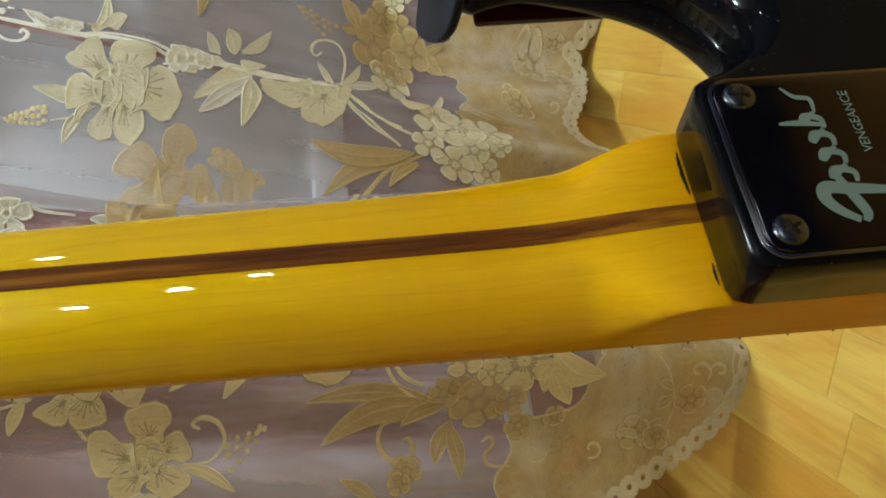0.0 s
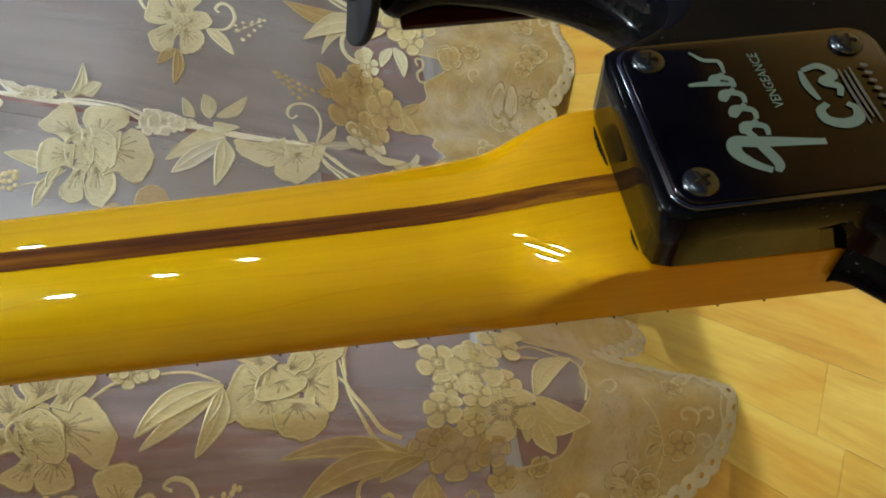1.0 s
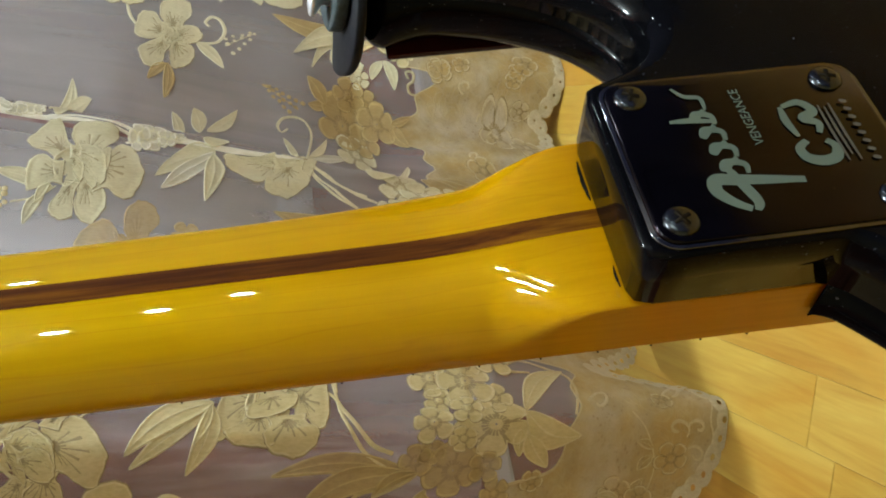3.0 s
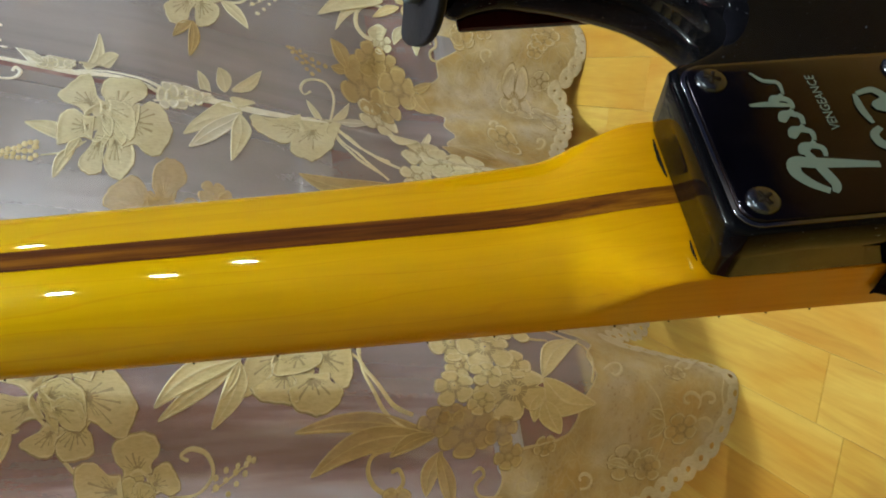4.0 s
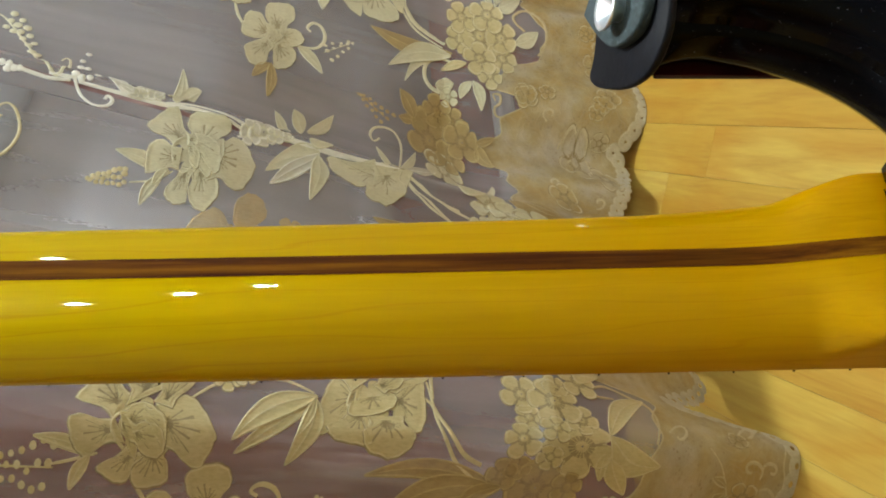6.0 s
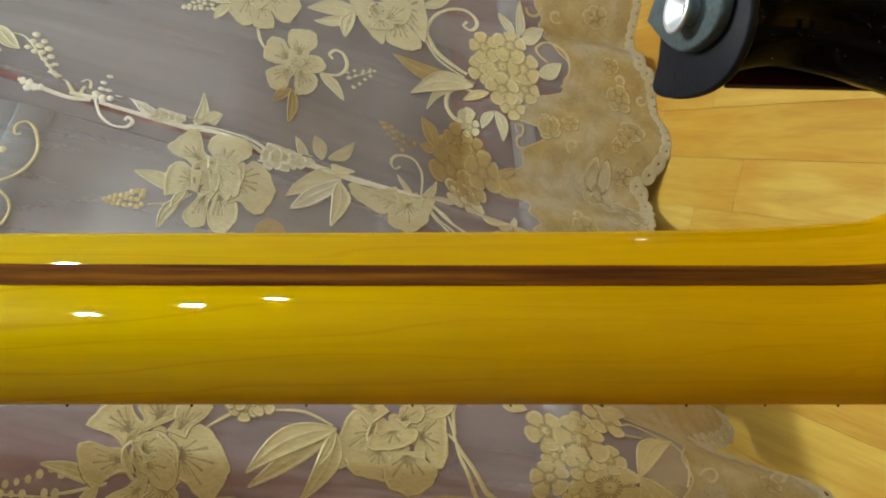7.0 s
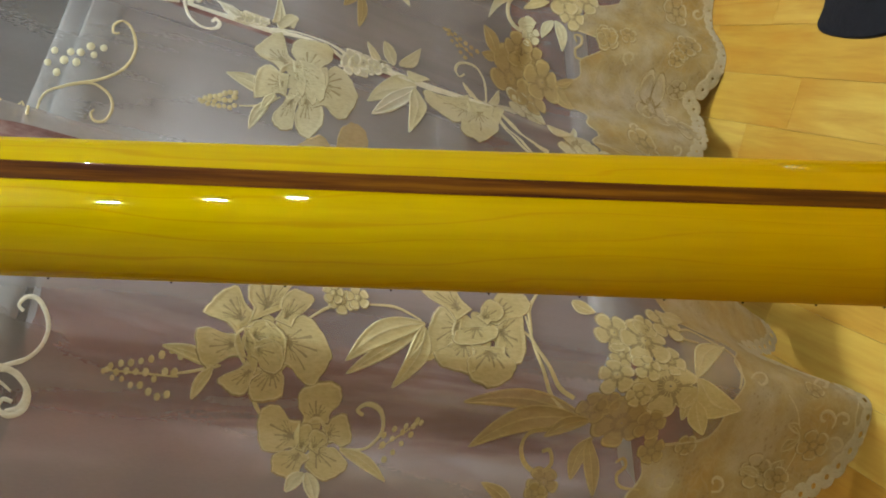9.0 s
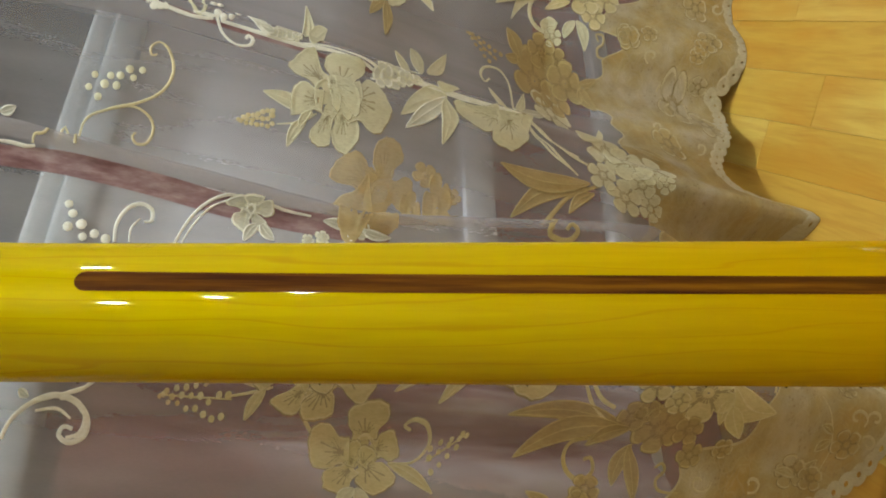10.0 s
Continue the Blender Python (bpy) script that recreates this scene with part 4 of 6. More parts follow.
def petal(foot, a, tip, b, sharp, lift, dice):
    """A petal through its foot, both flanks and tip: fine corded rim, domed fill, stitches fanning from the foot."""
    chance = random.Random(dice)
    f, a, t, b = (Vector(p) for p in (foot, a, tip, b))
    m, side = (a + b) / 2, (a - b) * 0.36
    q, e = (0.80, 0.62) if sharp else (0.90, 0.76)
    left = [f + side, f + (a - f) * 0.5 + (a - m) * 0.16, a, m + (a - m) * q + (t - m) * e, t]
    right = [t, m + (b - m) * q + (t - m) * e, b, f + (b - f) * 0.5 + (b - m) * 0.16, f - side]
    ring = smooth_line(left, 6)[:-1] + smooth_line(right, 6) if sharp else smooth_line(left + right[1:], 6)
    c = m * 0.30 + f * 0.70
    turn = chance.uniform(0, 6)
    ring = [c + (p - c) * (1.045 + 0.018 * math.sin(0.7 * k + turn) + 0.014 * math.sin(1.7 * k)) for k, p in enumerate(ring)]
    ring.append(ring[0])
    axis = (t - f).normalized()
    # long and short stitches fan out from the foot towards the tip
    stitch = []
    for k, p in enumerate(ring):
        ahead = (p - c).normalized().dot(axis)
        stitch.append(chance.uniform(0.3, 0.66) if ahead > 0.25 and k % 4 == int(turn) % 4 else chance.uniform(0.06, 0.2) if ahead > -0.2 else 0.2)
    grid = []
    for step, h in enumerate((0.0006, 0.0007, 0.0010, 0.0012, 0.0013, 0.0012, 0.0009, 0.0006, 0.0013, 0.0013, 0.0001)):
        row = []
        for k, p in enumerate(ring):
            rim = max(1 - 0.0021 / max((p - c).length, 1e-5), 0.55)
            v = (0.02, 0.16, 0.29, 0.42, 0.56, 0.70, 0.83, 0.94, 1.0, 0, 1)[step] * rim
            v = rim * 0.45 + 0.55 if step == 9 else 1 if step == 10 else v
            q = c + (p - c) * v
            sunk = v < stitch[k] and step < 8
            # sunk stitches and the outer edge go dark: shade between petals as colour
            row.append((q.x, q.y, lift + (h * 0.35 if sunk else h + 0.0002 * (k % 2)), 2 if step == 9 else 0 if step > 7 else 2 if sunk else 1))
        grid.append(row)
    patches = [grid]
    return patches


def lobed(x, z, r, lobes, turn, stretch, lift=0.0, dice=0):
    """A small floret of rounded lobes, each with a fine rim, round a knotted heart."""
    chance, per = random.Random(dice), 12
    size = [chance.uniform(0.86, 1.10) for _ in range(lobes)]
    rim = max(1 - 0.0018 / r, 0.6)
    grid = []
    for q, h in ((1.0, 0.0001), ((1 + rim) / 2, 0.0013), (rim, 0.0012), (rim * 0.92, 0.0004), (0.62, 0.0009), (0.36, 0.0005), (0.24, 0.0002), (0.18, 0.0013), (0.03, 0.0016)):
        row = []
        for k in range(lobes * per + 1):
            b = 2 * math.pi * k / (lobes * per)
            lob = abs(math.sin(lobes * b / 2))
            e = r * q * (1 + (size[(k // per) % lobes] - 1) * lob) * (1 - 0.38 * (1 - lob) ** 2.2 * smoothstep(0.25, 0.8, q))
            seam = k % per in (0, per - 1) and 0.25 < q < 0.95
            # seams, heart and outer edge take the groove tone, painting shade between lobes
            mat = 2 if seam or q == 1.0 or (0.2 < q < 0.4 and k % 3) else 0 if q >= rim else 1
            row.append((x + e * math.cos(b + turn) * stretch, z + e * math.sin(b + turn), lift + (h * 0.3 if seam else h), mat))
        grid.append(row)
    return grid


def dot(x, z, r, lift=0.0, stretch=1.0):
    return [[(x + r * math.sin(a) * math.cos(b) * stretch, z + r * math.sin(a) * math.sin(b), lift + r * 0.28 * math.cos(a), 0) for b in [2 * math.pi * k / 8 for k in range(9)]] for a in (0.02, 0.6, 1.1, 1.57)]


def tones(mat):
    """Cord, fill and groove of one colour of thread; the groove is darkened by painted relief shade."""
    return {GOLD: [GOLD_RIM, GOLD, OCHRE], BEIGE: [BEIGE_RIM, BEIGE, BEIGE_SHADE], PALE: [PALE, PALE_FILL, CREAM_RIM], FAINT: [FAINT, FAINT, FAINT],
            LACE_RIM: [LACE_CORD, LACE, LACE], LACE: [LACE_CORD, LACE, OCHRE]}.get(mat, [CREAM_RIM, CREAM, CREAM_SHADE])


leaf_count = [0]


def leaf(x, z, x2, z2, sx, sz, mat, bend=0.07):
    leaf_count[0] += 1
    sewn("leaf", [blade(x, z, x2, z2, sx, sz, bend, 0.0016 * (leaf_count[0] % 3))], tones(mat))


def cord(*points, wide=0.0042, mat=None):
    sewn("stem", [cord_strip(points, wide)], tones(mat)[:1])


def bloom(name, mat, ring, petals, inner):
    """A large blossom: petals of their own shapes round a torn inner line, with a bowl of small ones."""
    mats = tones(mat)
    mid = sum((Vector(p[0]) for p in petals), Vector((0, 0))) / len(petals)
    reach = [(Vector(p[2]) - mid) for p in petals]
    wide, tall = (sum(abs(d[k]) for d in reach) / len(reach) for k in (0, 1))
    back = lobed(*mid, tall * 0.58, 7, 0.4, min(max(wide / tall, 0.5), 2.0))
    whole = sewn(name, [[[(x, z, 0.0, 1) for x, z, h, m in row] for row in back], cord_strip(ring, 0.0024, 0.0014)], mats[:2])
    for k, p in enumerate(petals):
        sewn("petal", petal(*p, 0.0005 * (k % 3), k + int(p[0][0] * 1000)), mats, whole)
    for k, p in enumerate(inner):
        sewn("inner_petal", petal(*p, 0.0016 + 0.0004 * (k % 2), 40 + k), mats, whole)


def posy(mat, *florets):
    """A crowded head of small five-lobed florets."""
    mats, whole = tones(mat), None
    for k, (x, z, r, stretch) in enumerate(florets):
        ob = sewn("floret" if whole else "blossom", [lobed(x, z, r * 1.15, 5, 0.9 * k, stretch, 0.0007 * (k % 3), k)], mats, whole)
        whole = whole or ob


def berries(x, z, x2, z2, count, mat, size):
    """A tapering spray of little round knots on a fine stalk."""
    d = Vector((x2 - x, z2 - z))
    n, chance = Vector((-d.y, d.x)).normalized(), random.Random(count)
    spray = sewn("berry_spray", [cord_strip([(x, z), (x + d.x * 0.5, z + d.y * 0.5), (x2, z2)], 0.0012)], tones(mat)[1:])
    for k in range(count):
        t = (k + 0.5) / count
        w = max(d.length * 0.24, size * 1.9) * (1 - t) ** 0.7
        p = Vector((x, z)) + d * t + n * w * ((k % 3) - 1 + chance.uniform(-0.25, 0.25))
        sewn("berry", [dot(p.x, p.y, size * (0.85 - 0.25 * t) * chance.uniform(0.85, 1.1), 0.0002)], tones(mat)[k % 2:], spray)


def knots(mat, size, *places):
    """A loose spray of separate oval knots."""
    spray = None
    for k, (x, z) in enumerate(places):
        ob = sewn("berry" if spray else "berry_spray", [dot(x, z, size * (0.85 + 0.07 * (k % 4)), 0.0002, 1.2)], tones(mat), spray)
        spray = spray or ob


# scalloped edge: a row of buttonholed rings along the hem
def scallop(x, slope, number):
    """One buttonholed ring of the edging, with its round eyelet."""
    down = Vector((slope, -1)).normalized()
    c = Vector((x, hem(x))) + down * 0.003
    side = Vector((-down.y, down.x))
    bm, rings = bmesh.new(), []
    open_r = 0.0030 if x < 0.55 else 0.0016
    for r, h in ((0.0120, 0.0), (0.0110, 0.0004), (0.0085, 0.0003), (open_r + 0.0016, 0.0006), (open_r, 0.0)):
        row = []
        for k in range(16):
            b = 2 * math.pi * k / 16
            p = c + side * r * math.cos(b) * 0.95 + down * r * math.sin(b) * 0.92
            row.append(bm.verts.new(on_cloth(p.x, max(p.y, 0.0015), 0.0016 + h)))
        rings.append(row)
    for a, b in zip(rings, rings[1:]):
        for k in range(16):
            bm.faces.new((a[k], a[(k + 1) % 16], b[(k + 1) % 16], b[k]))
    return bm


for k in range(26):
    bx = 0.24 + 0.05 * k
    cord(*[(bx + 0.01 * j, band_top(bx + 0.01 * j)) for j in range(6)], wide=0.0024, mat=LACE)

edging = part("scalloped_edge", strip_mesh([(0.05, 0.002), (0.051, 0.0021)], 0.001, 0.001, 0.0), CREAM, curtain, "pale scalloped edging with round eyelets")
edge_x = 0.05
while edge_x < 1.46:
    tilt = (hem(edge_x + 0.004) - hem(edge_x - 0.004)) / 0.008
    part("scallop", scallop(edge_x, tilt, 0), LACE_RIM, edging)
    edge_x += 0.0190 / math.sqrt(1 + tilt * tilt + 0.5)

# upper repeat
bloom("flower", CREAM,
      ((0.9662, 0.5478), (0.9788, 0.5378), (0.9716, 0.5276), (0.9558, 0.5317), (0.9519, 0.5431), (0.9662, 0.5478),),
      (((0.9734, 0.5364), (1.0001, 0.5507), (1.0331, 0.5321), (1.0093, 0.5134), 0),
       ((0.9653, 0.5432), (0.9515, 0.5643), (0.9772, 0.5785), (1.0019, 0.5568), 0),
       ((0.9568, 0.5432), (0.9468, 0.5629), (0.9117, 0.5715), (0.9126, 0.5484), 0),
       ((0.9562, 0.5344), (0.9225, 0.5392), (0.9143, 0.5220), (0.9509, 0.5121), 0),
       ((0.9676, 0.5310), (0.9875, 0.5200), (0.9754, 0.4993), (0.9541, 0.5189), 1),),
      (((0.9523, 0.5458), (0.9714, 0.5445), (0.9772, 0.5364), (0.9629, 0.5364), 0),
       ((0.9519, 0.5398), (0.9673, 0.5364), (0.9715, 0.5283), (0.9577, 0.5324), 0),))
leaf(0.9109, 0.5432, 0.8753, 0.5648, 0.0066, 0.0035, GOLD, 0.07)
leaf(0.9114, 0.5418, 0.8443, 0.5460, -0.0012, 0.0064, GOLD, -0.05)
leaf(0.9598, 0.5072, 0.9239, 0.4741, -0.0079, 0.0044, CREAM, -0.08)
cord((0.9602, 0.5058), (0.9657, 0.4828), (0.9873, 0.4715), (1.0068, 0.4760), (1.0118, 0.4873), (1.0003, 0.4954), (0.9928, 0.4906), wide=0.0053, mat=CREAM)
berries(0.9622, 0.4723, 0.9965, 0.4320, 13, CREAM, 0.0038)
cord((0.9692, 0.5763), (0.9889, 0.5859), (1.0124, 0.5904), wide=0.0045, mat=CREAM)
bloom("rose", CREAM,
      ((1.0730, 0.6078), (1.0553, 0.6013), (1.0569, 0.5897), (1.0768, 0.5819),),
      (((1.0752, 0.6028), (1.0569, 0.6262), (1.0142, 0.6154), (1.0370, 0.5955), 0),
       ((1.0733, 0.5892), (1.0330, 0.5989), (1.0129, 0.5851), (1.0371, 0.5711), 0),
       ((1.0834, 0.5861), (1.1320, 0.5615), (1.0753, 0.5382), (1.0395, 0.5660), 1),
       ((1.0806, 0.6047), (1.0754, 0.6300), (1.1198, 0.6336), (1.1402, 0.6085), 0),
       ((1.0943, 0.5905), (1.1421, 0.6047), (1.1735, 0.5832), (1.1341, 0.5655), 0),),
      (((1.0762, 0.6007), (1.0544, 0.5954), (1.0647, 0.5812), (1.0936, 0.5790), 0),))
leaf(1.0402, 0.6277, 1.0063, 0.6449, 0.0062, 0.0045, CREAM, 0.07)
leaf(1.0458, 0.6282, 1.0432, 0.6626, 0.0083, -0.0002, CREAM, 0.07)
berries(1.0376, 0.6480, 1.0118, 0.6835, 17, CREAM, 0.0046)
bloom("rose", CREAM,
      ((1.0960, 0.4362), (1.1102, 0.4428), (1.1271, 0.4363), (1.1325, 0.4245), (1.1214, 0.4146), (1.0999, 0.4205),),
      (((1.1213, 0.4264), (1.1406, 0.4682), (1.0763, 0.4472), (1.0718, 0.4185), 0),
       ((1.1132, 0.4035), (1.0764, 0.4177), (1.0533, 0.3887), (1.0819, 0.3683), 0),
       ((1.1413, 0.3969), (1.0839, 0.3683), (1.1366, 0.3564), (1.1990, 0.3714), 0),
       ((1.1511, 0.4152), (1.1762, 0.4586), (1.2278, 0.4229), (1.2173, 0.3801), 0),),
      (((1.0937, 0.4206), (1.1263, 0.4145), (1.1539, 0.3850), (1.0994, 0.3913), 0),
       ((1.0982, 0.4247), (1.0808, 0.4423), (1.0762, 0.4243), (1.0911, 0.4065), 0),))
leaf(1.1009, 0.4574, 1.0820, 0.5285, 0.0153, -0.0005, CREAM, 0.07)
leaf(1.0968, 0.4589, 1.0578, 0.5189, 0.0100, 0.0013, CREAM, -0.1)
leaf(1.0968, 0.4646, 1.0433, 0.4751, 0.0007, 0.0091, CREAM, 0.07)
cord((1.0966, 0.4533), (1.0965, 0.4654), wide=0.0048, mat=CREAM)
cord((1.0768, 0.3503), (1.1075, 0.3550), (1.1444, 0.3392), (1.1707, 0.3103), (1.1721, 0.2859), (1.1478, 0.2751), (1.1274, 0.2861), (1.1355, 0.2971), (1.1467, 0.2910), wide=0.0065, mat=CREAM)
cord((1.0932, 0.3554), (1.0632, 0.3383), (1.0393, 0.2958), wide=0.0082, mat=CREAM)
cord((1.0851, 0.3590), (1.0537, 0.3402), (1.0320, 0.2994), wide=0.0041, mat=CREAM)
leaf(1.1538, 0.3614, 1.2116, 0.3062, -0.0101, -0.0027, CREAM, 0.07)
leaf(1.0230, 0.2860, 1.0359, 0.4071, 0.0151, -0.0043, GOLD, -0.1)
leaf(1.0170, 0.2887, 0.9716, 0.3829, 0.0172, 0.0011, CREAM, 0.16)
leaf(1.0124, 0.3003, 0.9538, 0.3588, 0.0070, 0.0034, CREAM, 0.18)
cord((1.0028, 0.2764), (1.0104, 0.3056), (0.9960, 0.3246), (0.9693, 0.3291), (0.9546, 0.3164), (0.9551, 0.2977), (0.9682, 0.2896), (0.9765, 0.2981), (0.9669, 0.3035), wide=0.0064, mat=CREAM)
leaf(1.0086, 0.2665, 0.9888, 0.3044, 0.0072, 0.0016, BEIGE, 0.07)
posy(BEIGE, (1.0654, 0.2419, 0.0289, 1.27),
     (1.0964, 0.2690, 0.0221, 1.26),
     (1.1060, 0.2299, 0.0235, 1.28),
     (1.0532, 0.2720, 0.0206, 1.28),
     (1.0668, 0.2104, 0.0238, 1.18),
     (1.0217, 0.2446, 0.0227, 1.24),
     (1.0300, 0.2095, 0.0219, 1.30),
     (0.9922, 0.2327, 0.0185, 1.27))
leaf(1.1230, 0.2171, 1.2214, 0.2012, 0.0030, -0.0080, CREAM, 0.07)
leaf(1.1324, 0.2207, 1.1868, 0.2372, 0.0098, -0.0069, CREAM, 0.07)
leaf(1.1224, 0.2121, 1.1726, 0.1648, -0.0248, 0.0015, CREAM, 0.07)
leaf(1.0600, 0.1878, 1.0826, 0.1546, -0.0097, -0.0061, CREAM, 0.07)
cord((1.0831, 0.1744), (1.0963, 0.1889), (1.1096, 0.1896), (1.1223, 0.1721), (1.1098, 0.1522), (1.0865, 0.1409), (1.0633, 0.1422), (1.0490, 0.1524), wide=0.0051, mat=LACE_RIM)
cord((1.2144, 0.1895), (1.2030, 0.1834), (1.2057, 0.1700), (1.2204, 0.1634), wide=0.0055, mat=LACE_RIM)
leaf(0.9773, 0.2613, 0.9481, 0.2769, 0.0033, 0.0061, CREAM, 0.07)
leaf(0.9777, 0.2582, 0.9342, 0.2452, -0.0030, 0.0069, CREAM, -0.08)
cord((0.9505, 0.2260), (0.9603, 0.2295), (0.9598, 0.2199), (0.9483, 0.2194), (0.9410, 0.2269), (0.9317, 0.2237), (0.9303, 0.2151), wide=0.0039, mat=LACE_RIM)
# the bunch tucked into the long pleat
posy(GOLD, (0.8717, 0.3212, 0.0291, 1.68),
     (0.9244, 0.3095, 0.0220, 1.03),
     (0.8829, 0.2723, 0.0237, 1.52),
     (0.9141, 0.2862, 0.0171, 1.13),
     (0.8431, 0.2976, 0.0195, 1.99))
posy(CREAM, (0.8067, 0.3151, 0.0226, 2.00),
     (0.9481, 0.2931, 0.0129, 1.00))
leaf(0.9019, 0.3424, 0.9379, 0.3656, 0.0070, -0.0081, GOLD, 0.07)
leaf(0.9007, 0.3401, 0.8982, 0.3658, 0.0082, -0.0016, GOLD, -0.05)
leaf(0.8804, 0.2524, 0.8358, 0.2382, -0.0113, 0.0094, GOLD, 0.07)
leaf(0.8846, 0.2533, 0.9005, 0.2243, -0.0068, -0.0016, GOLD, 0.07)
leaf(0.9620, 0.3129, 0.9689, 0.2860, -0.0107, -0.0006, CREAM, 0.07)
berries(0.8829, 0.3799, 0.9115, 0.4248, 18, GOLD, 0.0041)
cord((0.7245, 0.4012), (0.8226, 0.3711), (0.8605, 0.3708), (0.8696, 0.3846), (0.8619, 0.4023), (0.8418, 0.4113), (0.8283, 0.4081), (0.8404, 0.3985), wide=0.0043, mat=CREAM)
leaf(0.7292, 0.4025, 0.8116, 0.4086, 0.0095, -0.0045, CREAM, 0.07)
leaf(0.7688, 0.3842, 0.8303, 0.3499, -0.0064, -0.0023, CREAM, 0.07)
leaf(0.7660, 0.3827, 0.7915, 0.3287, -0.0140, 0.0035, PALE, 0.03)
# along the long pleat
knots(PALE, 0.0036, (0.7496, 0.8084), (0.7487, 0.8022), (0.7451, 0.7974), (0.7434, 0.8031), (0.7462, 0.7925))
leaf(0.7652, 0.8714, 0.8714, 0.8846, -0.0067, -0.0079, CREAM, 0.07)
leaf(0.7593, 0.8564, 0.8574, 0.8808, 0.0321, -0.0000, PALE, 0.07)
leaf(0.8613, 0.8795, 0.8443, 0.8491, -0.0139, -0.0003, CREAM, 0.07)
leaf(0.8934, 0.8641, 0.8564, 0.8347, -0.0125, 0.0029, CREAM, 0.07)
leaf(0.8315, 0.8606, 0.7549, 0.8386, -0.0034, 0.0030, PALE, 0.07)
leaf(0.8731, 0.8989, 0.8638, 0.8801, -0.0084, -0.0002, PALE, 0.07)
cord((0.8870, 0.8477), (0.8824, 0.8329), (0.8453, 0.8086), (0.8096, 0.7903), (0.7533, 0.7682), (0.7512, 0.7564), (0.8100, 0.7563), (0.8209, 0.7612), (0.8122, 0.7657), wide=0.0035, mat=CREAM)
knots(CREAM, 0.0045, (0.8651, 0.8284), (0.8786, 0.8263), (0.8932, 0.8256), (0.8730, 0.8183), (0.8838, 0.8156), (0.8593, 0.8204), (0.8604, 0.8136), (0.8708, 0.8085), (0.8479, 0.8091), (0.8559, 0.8036), (0.8342, 0.8010), (0.8189, 0.7951), (0.8410, 0.7964), (0.8140, 0.7887))
cord((0.7508, 0.8127), (0.7462, 0.7925), (0.7417, 0.7680), (0.7431, 0.7474), wide=0.0042, mat=PALE)
knots(PALE, 0.0039, (0.8220, 0.7457), (0.8407, 0.7419), (0.8074, 0.7386), (0.7503, 0.7436), (0.7486, 0.7305), (0.7568, 0.7238), (0.7466, 0.7376), (0.8069, 0.7455))
cord((0.7462, 0.7668), (0.7459, 0.7538), (0.7458, 0.7417), wide=0.0036, mat=PALE)
cord((0.7448, 0.7436), (0.7272, 0.7351), (0.7166, 0.7232), (0.7192, 0.7113), (0.7291, 0.7071), (0.7336, 0.7121), (0.7283, 0.7140), wide=0.0042, mat=PALE)
leaf(0.7397, 0.6935, 0.7583, 0.7145, 0.0073, -0.0019, PALE, 0.07)
leaf(0.7391, 0.6880, 0.7445, 0.7030, 0.0040, -0.0012, PALE, 0.07)
leaf(0.7444, 0.6564, 0.8526, 0.6431, -0.0024, -0.0064, CREAM, 0.07)
leaf(0.7442, 0.6529, 0.8097, 0.6215, -0.0291, 0.0007, CREAM, -0.04)
posy(PALE, (0.7498, 0.6724, 0.0124, 1.12),
     (0.7412, 0.6807, 0.0064, 0.96),
     (0.7406, 0.6883, 0.0058, 0.93),
     (0.7419, 0.6653, 0.0055, 1.14))
posy(PALE, (0.7246, 0.5597, 0.0142, 1.20),
     (0.7205, 0.5727, 0.0109, 1.51),
     (0.7254, 0.5463, 0.0090, 0.92),
     (0.7268, 0.5353, 0.0069, 0.89))
cord((0.7425, 0.7399), (0.7394, 0.7127), (0.7361, 0.6851), (0.7334, 0.6572), (0.7339, 0.6294), (0.7297, 0.6003), (0.7214, 0.5777), wide=0.0042, mat=PALE)
cord((0.7349, 0.6575), (0.7385, 0.6298), (0.7350, 0.6008), (0.7229, 0.5629), (0.7263, 0.5327), wide=0.0035, mat=PALE)
cord((0.7129, 0.5861), (0.7184, 0.5622), (0.7230, 0.5360), (0.7214, 0.5101), (0.7187, 0.4809), (0.7191, 0.4447), (0.7219, 0.4065), wide=0.0047, mat=PALE)
cord((0.7264, 0.5365), (0.7227, 0.5007), (0.7208, 0.4615), (0.7219, 0.4276), wide=0.0036, mat=PALE)
leaf(0.7368, 0.5306, 0.8158, 0.5375, 0.0121, -0.0056, CREAM, 0.07)
leaf(0.7810, 0.5079, 0.8374, 0.5128, 0.0118, -0.0088, CREAM, 0.07)
leaf(0.7863, 0.5008, 0.8554, 0.4599, -0.0100, -0.0035, CREAM, 0.07)
leaf(0.7301, 0.5111, 0.7293, 0.4848, -0.0100, 0.0033, CREAM, -0.03)
leaf(0.7160, 0.4985, 0.6650, 0.5583, 0.0170, 0.0012, CREAM, 0.12)
leaf(0.7150, 0.4997, 0.6514, 0.5529, 0.0103, 0.0040, PALE, -0.03)
leaf(0.7125, 0.5008, 0.6431, 0.5116, -0.0014, 0.0097, CREAM, -0.06)
bloom("flower", CREAM,
      ((0.7092, 0.4419), (0.7054, 0.4340), (0.7124, 0.4218), (0.7106, 0.4135),),
      (((0.7139, 0.4307), (0.7147, 0.4700), (0.6980, 0.4864), (0.6766, 0.4548), 0),
       ((0.7135, 0.4273), (0.7135, 0.4699), (0.7080, 0.4592), (0.7031, 0.4309), 0),
       ((0.7137, 0.4219), (0.6801, 0.4506), (0.6597, 0.4288), (0.6980, 0.4020), 1),
       ((0.7154, 0.4206), (0.6985, 0.4076), (0.7135, 0.3942), (0.7756, 0.3804), 0),),
      ())
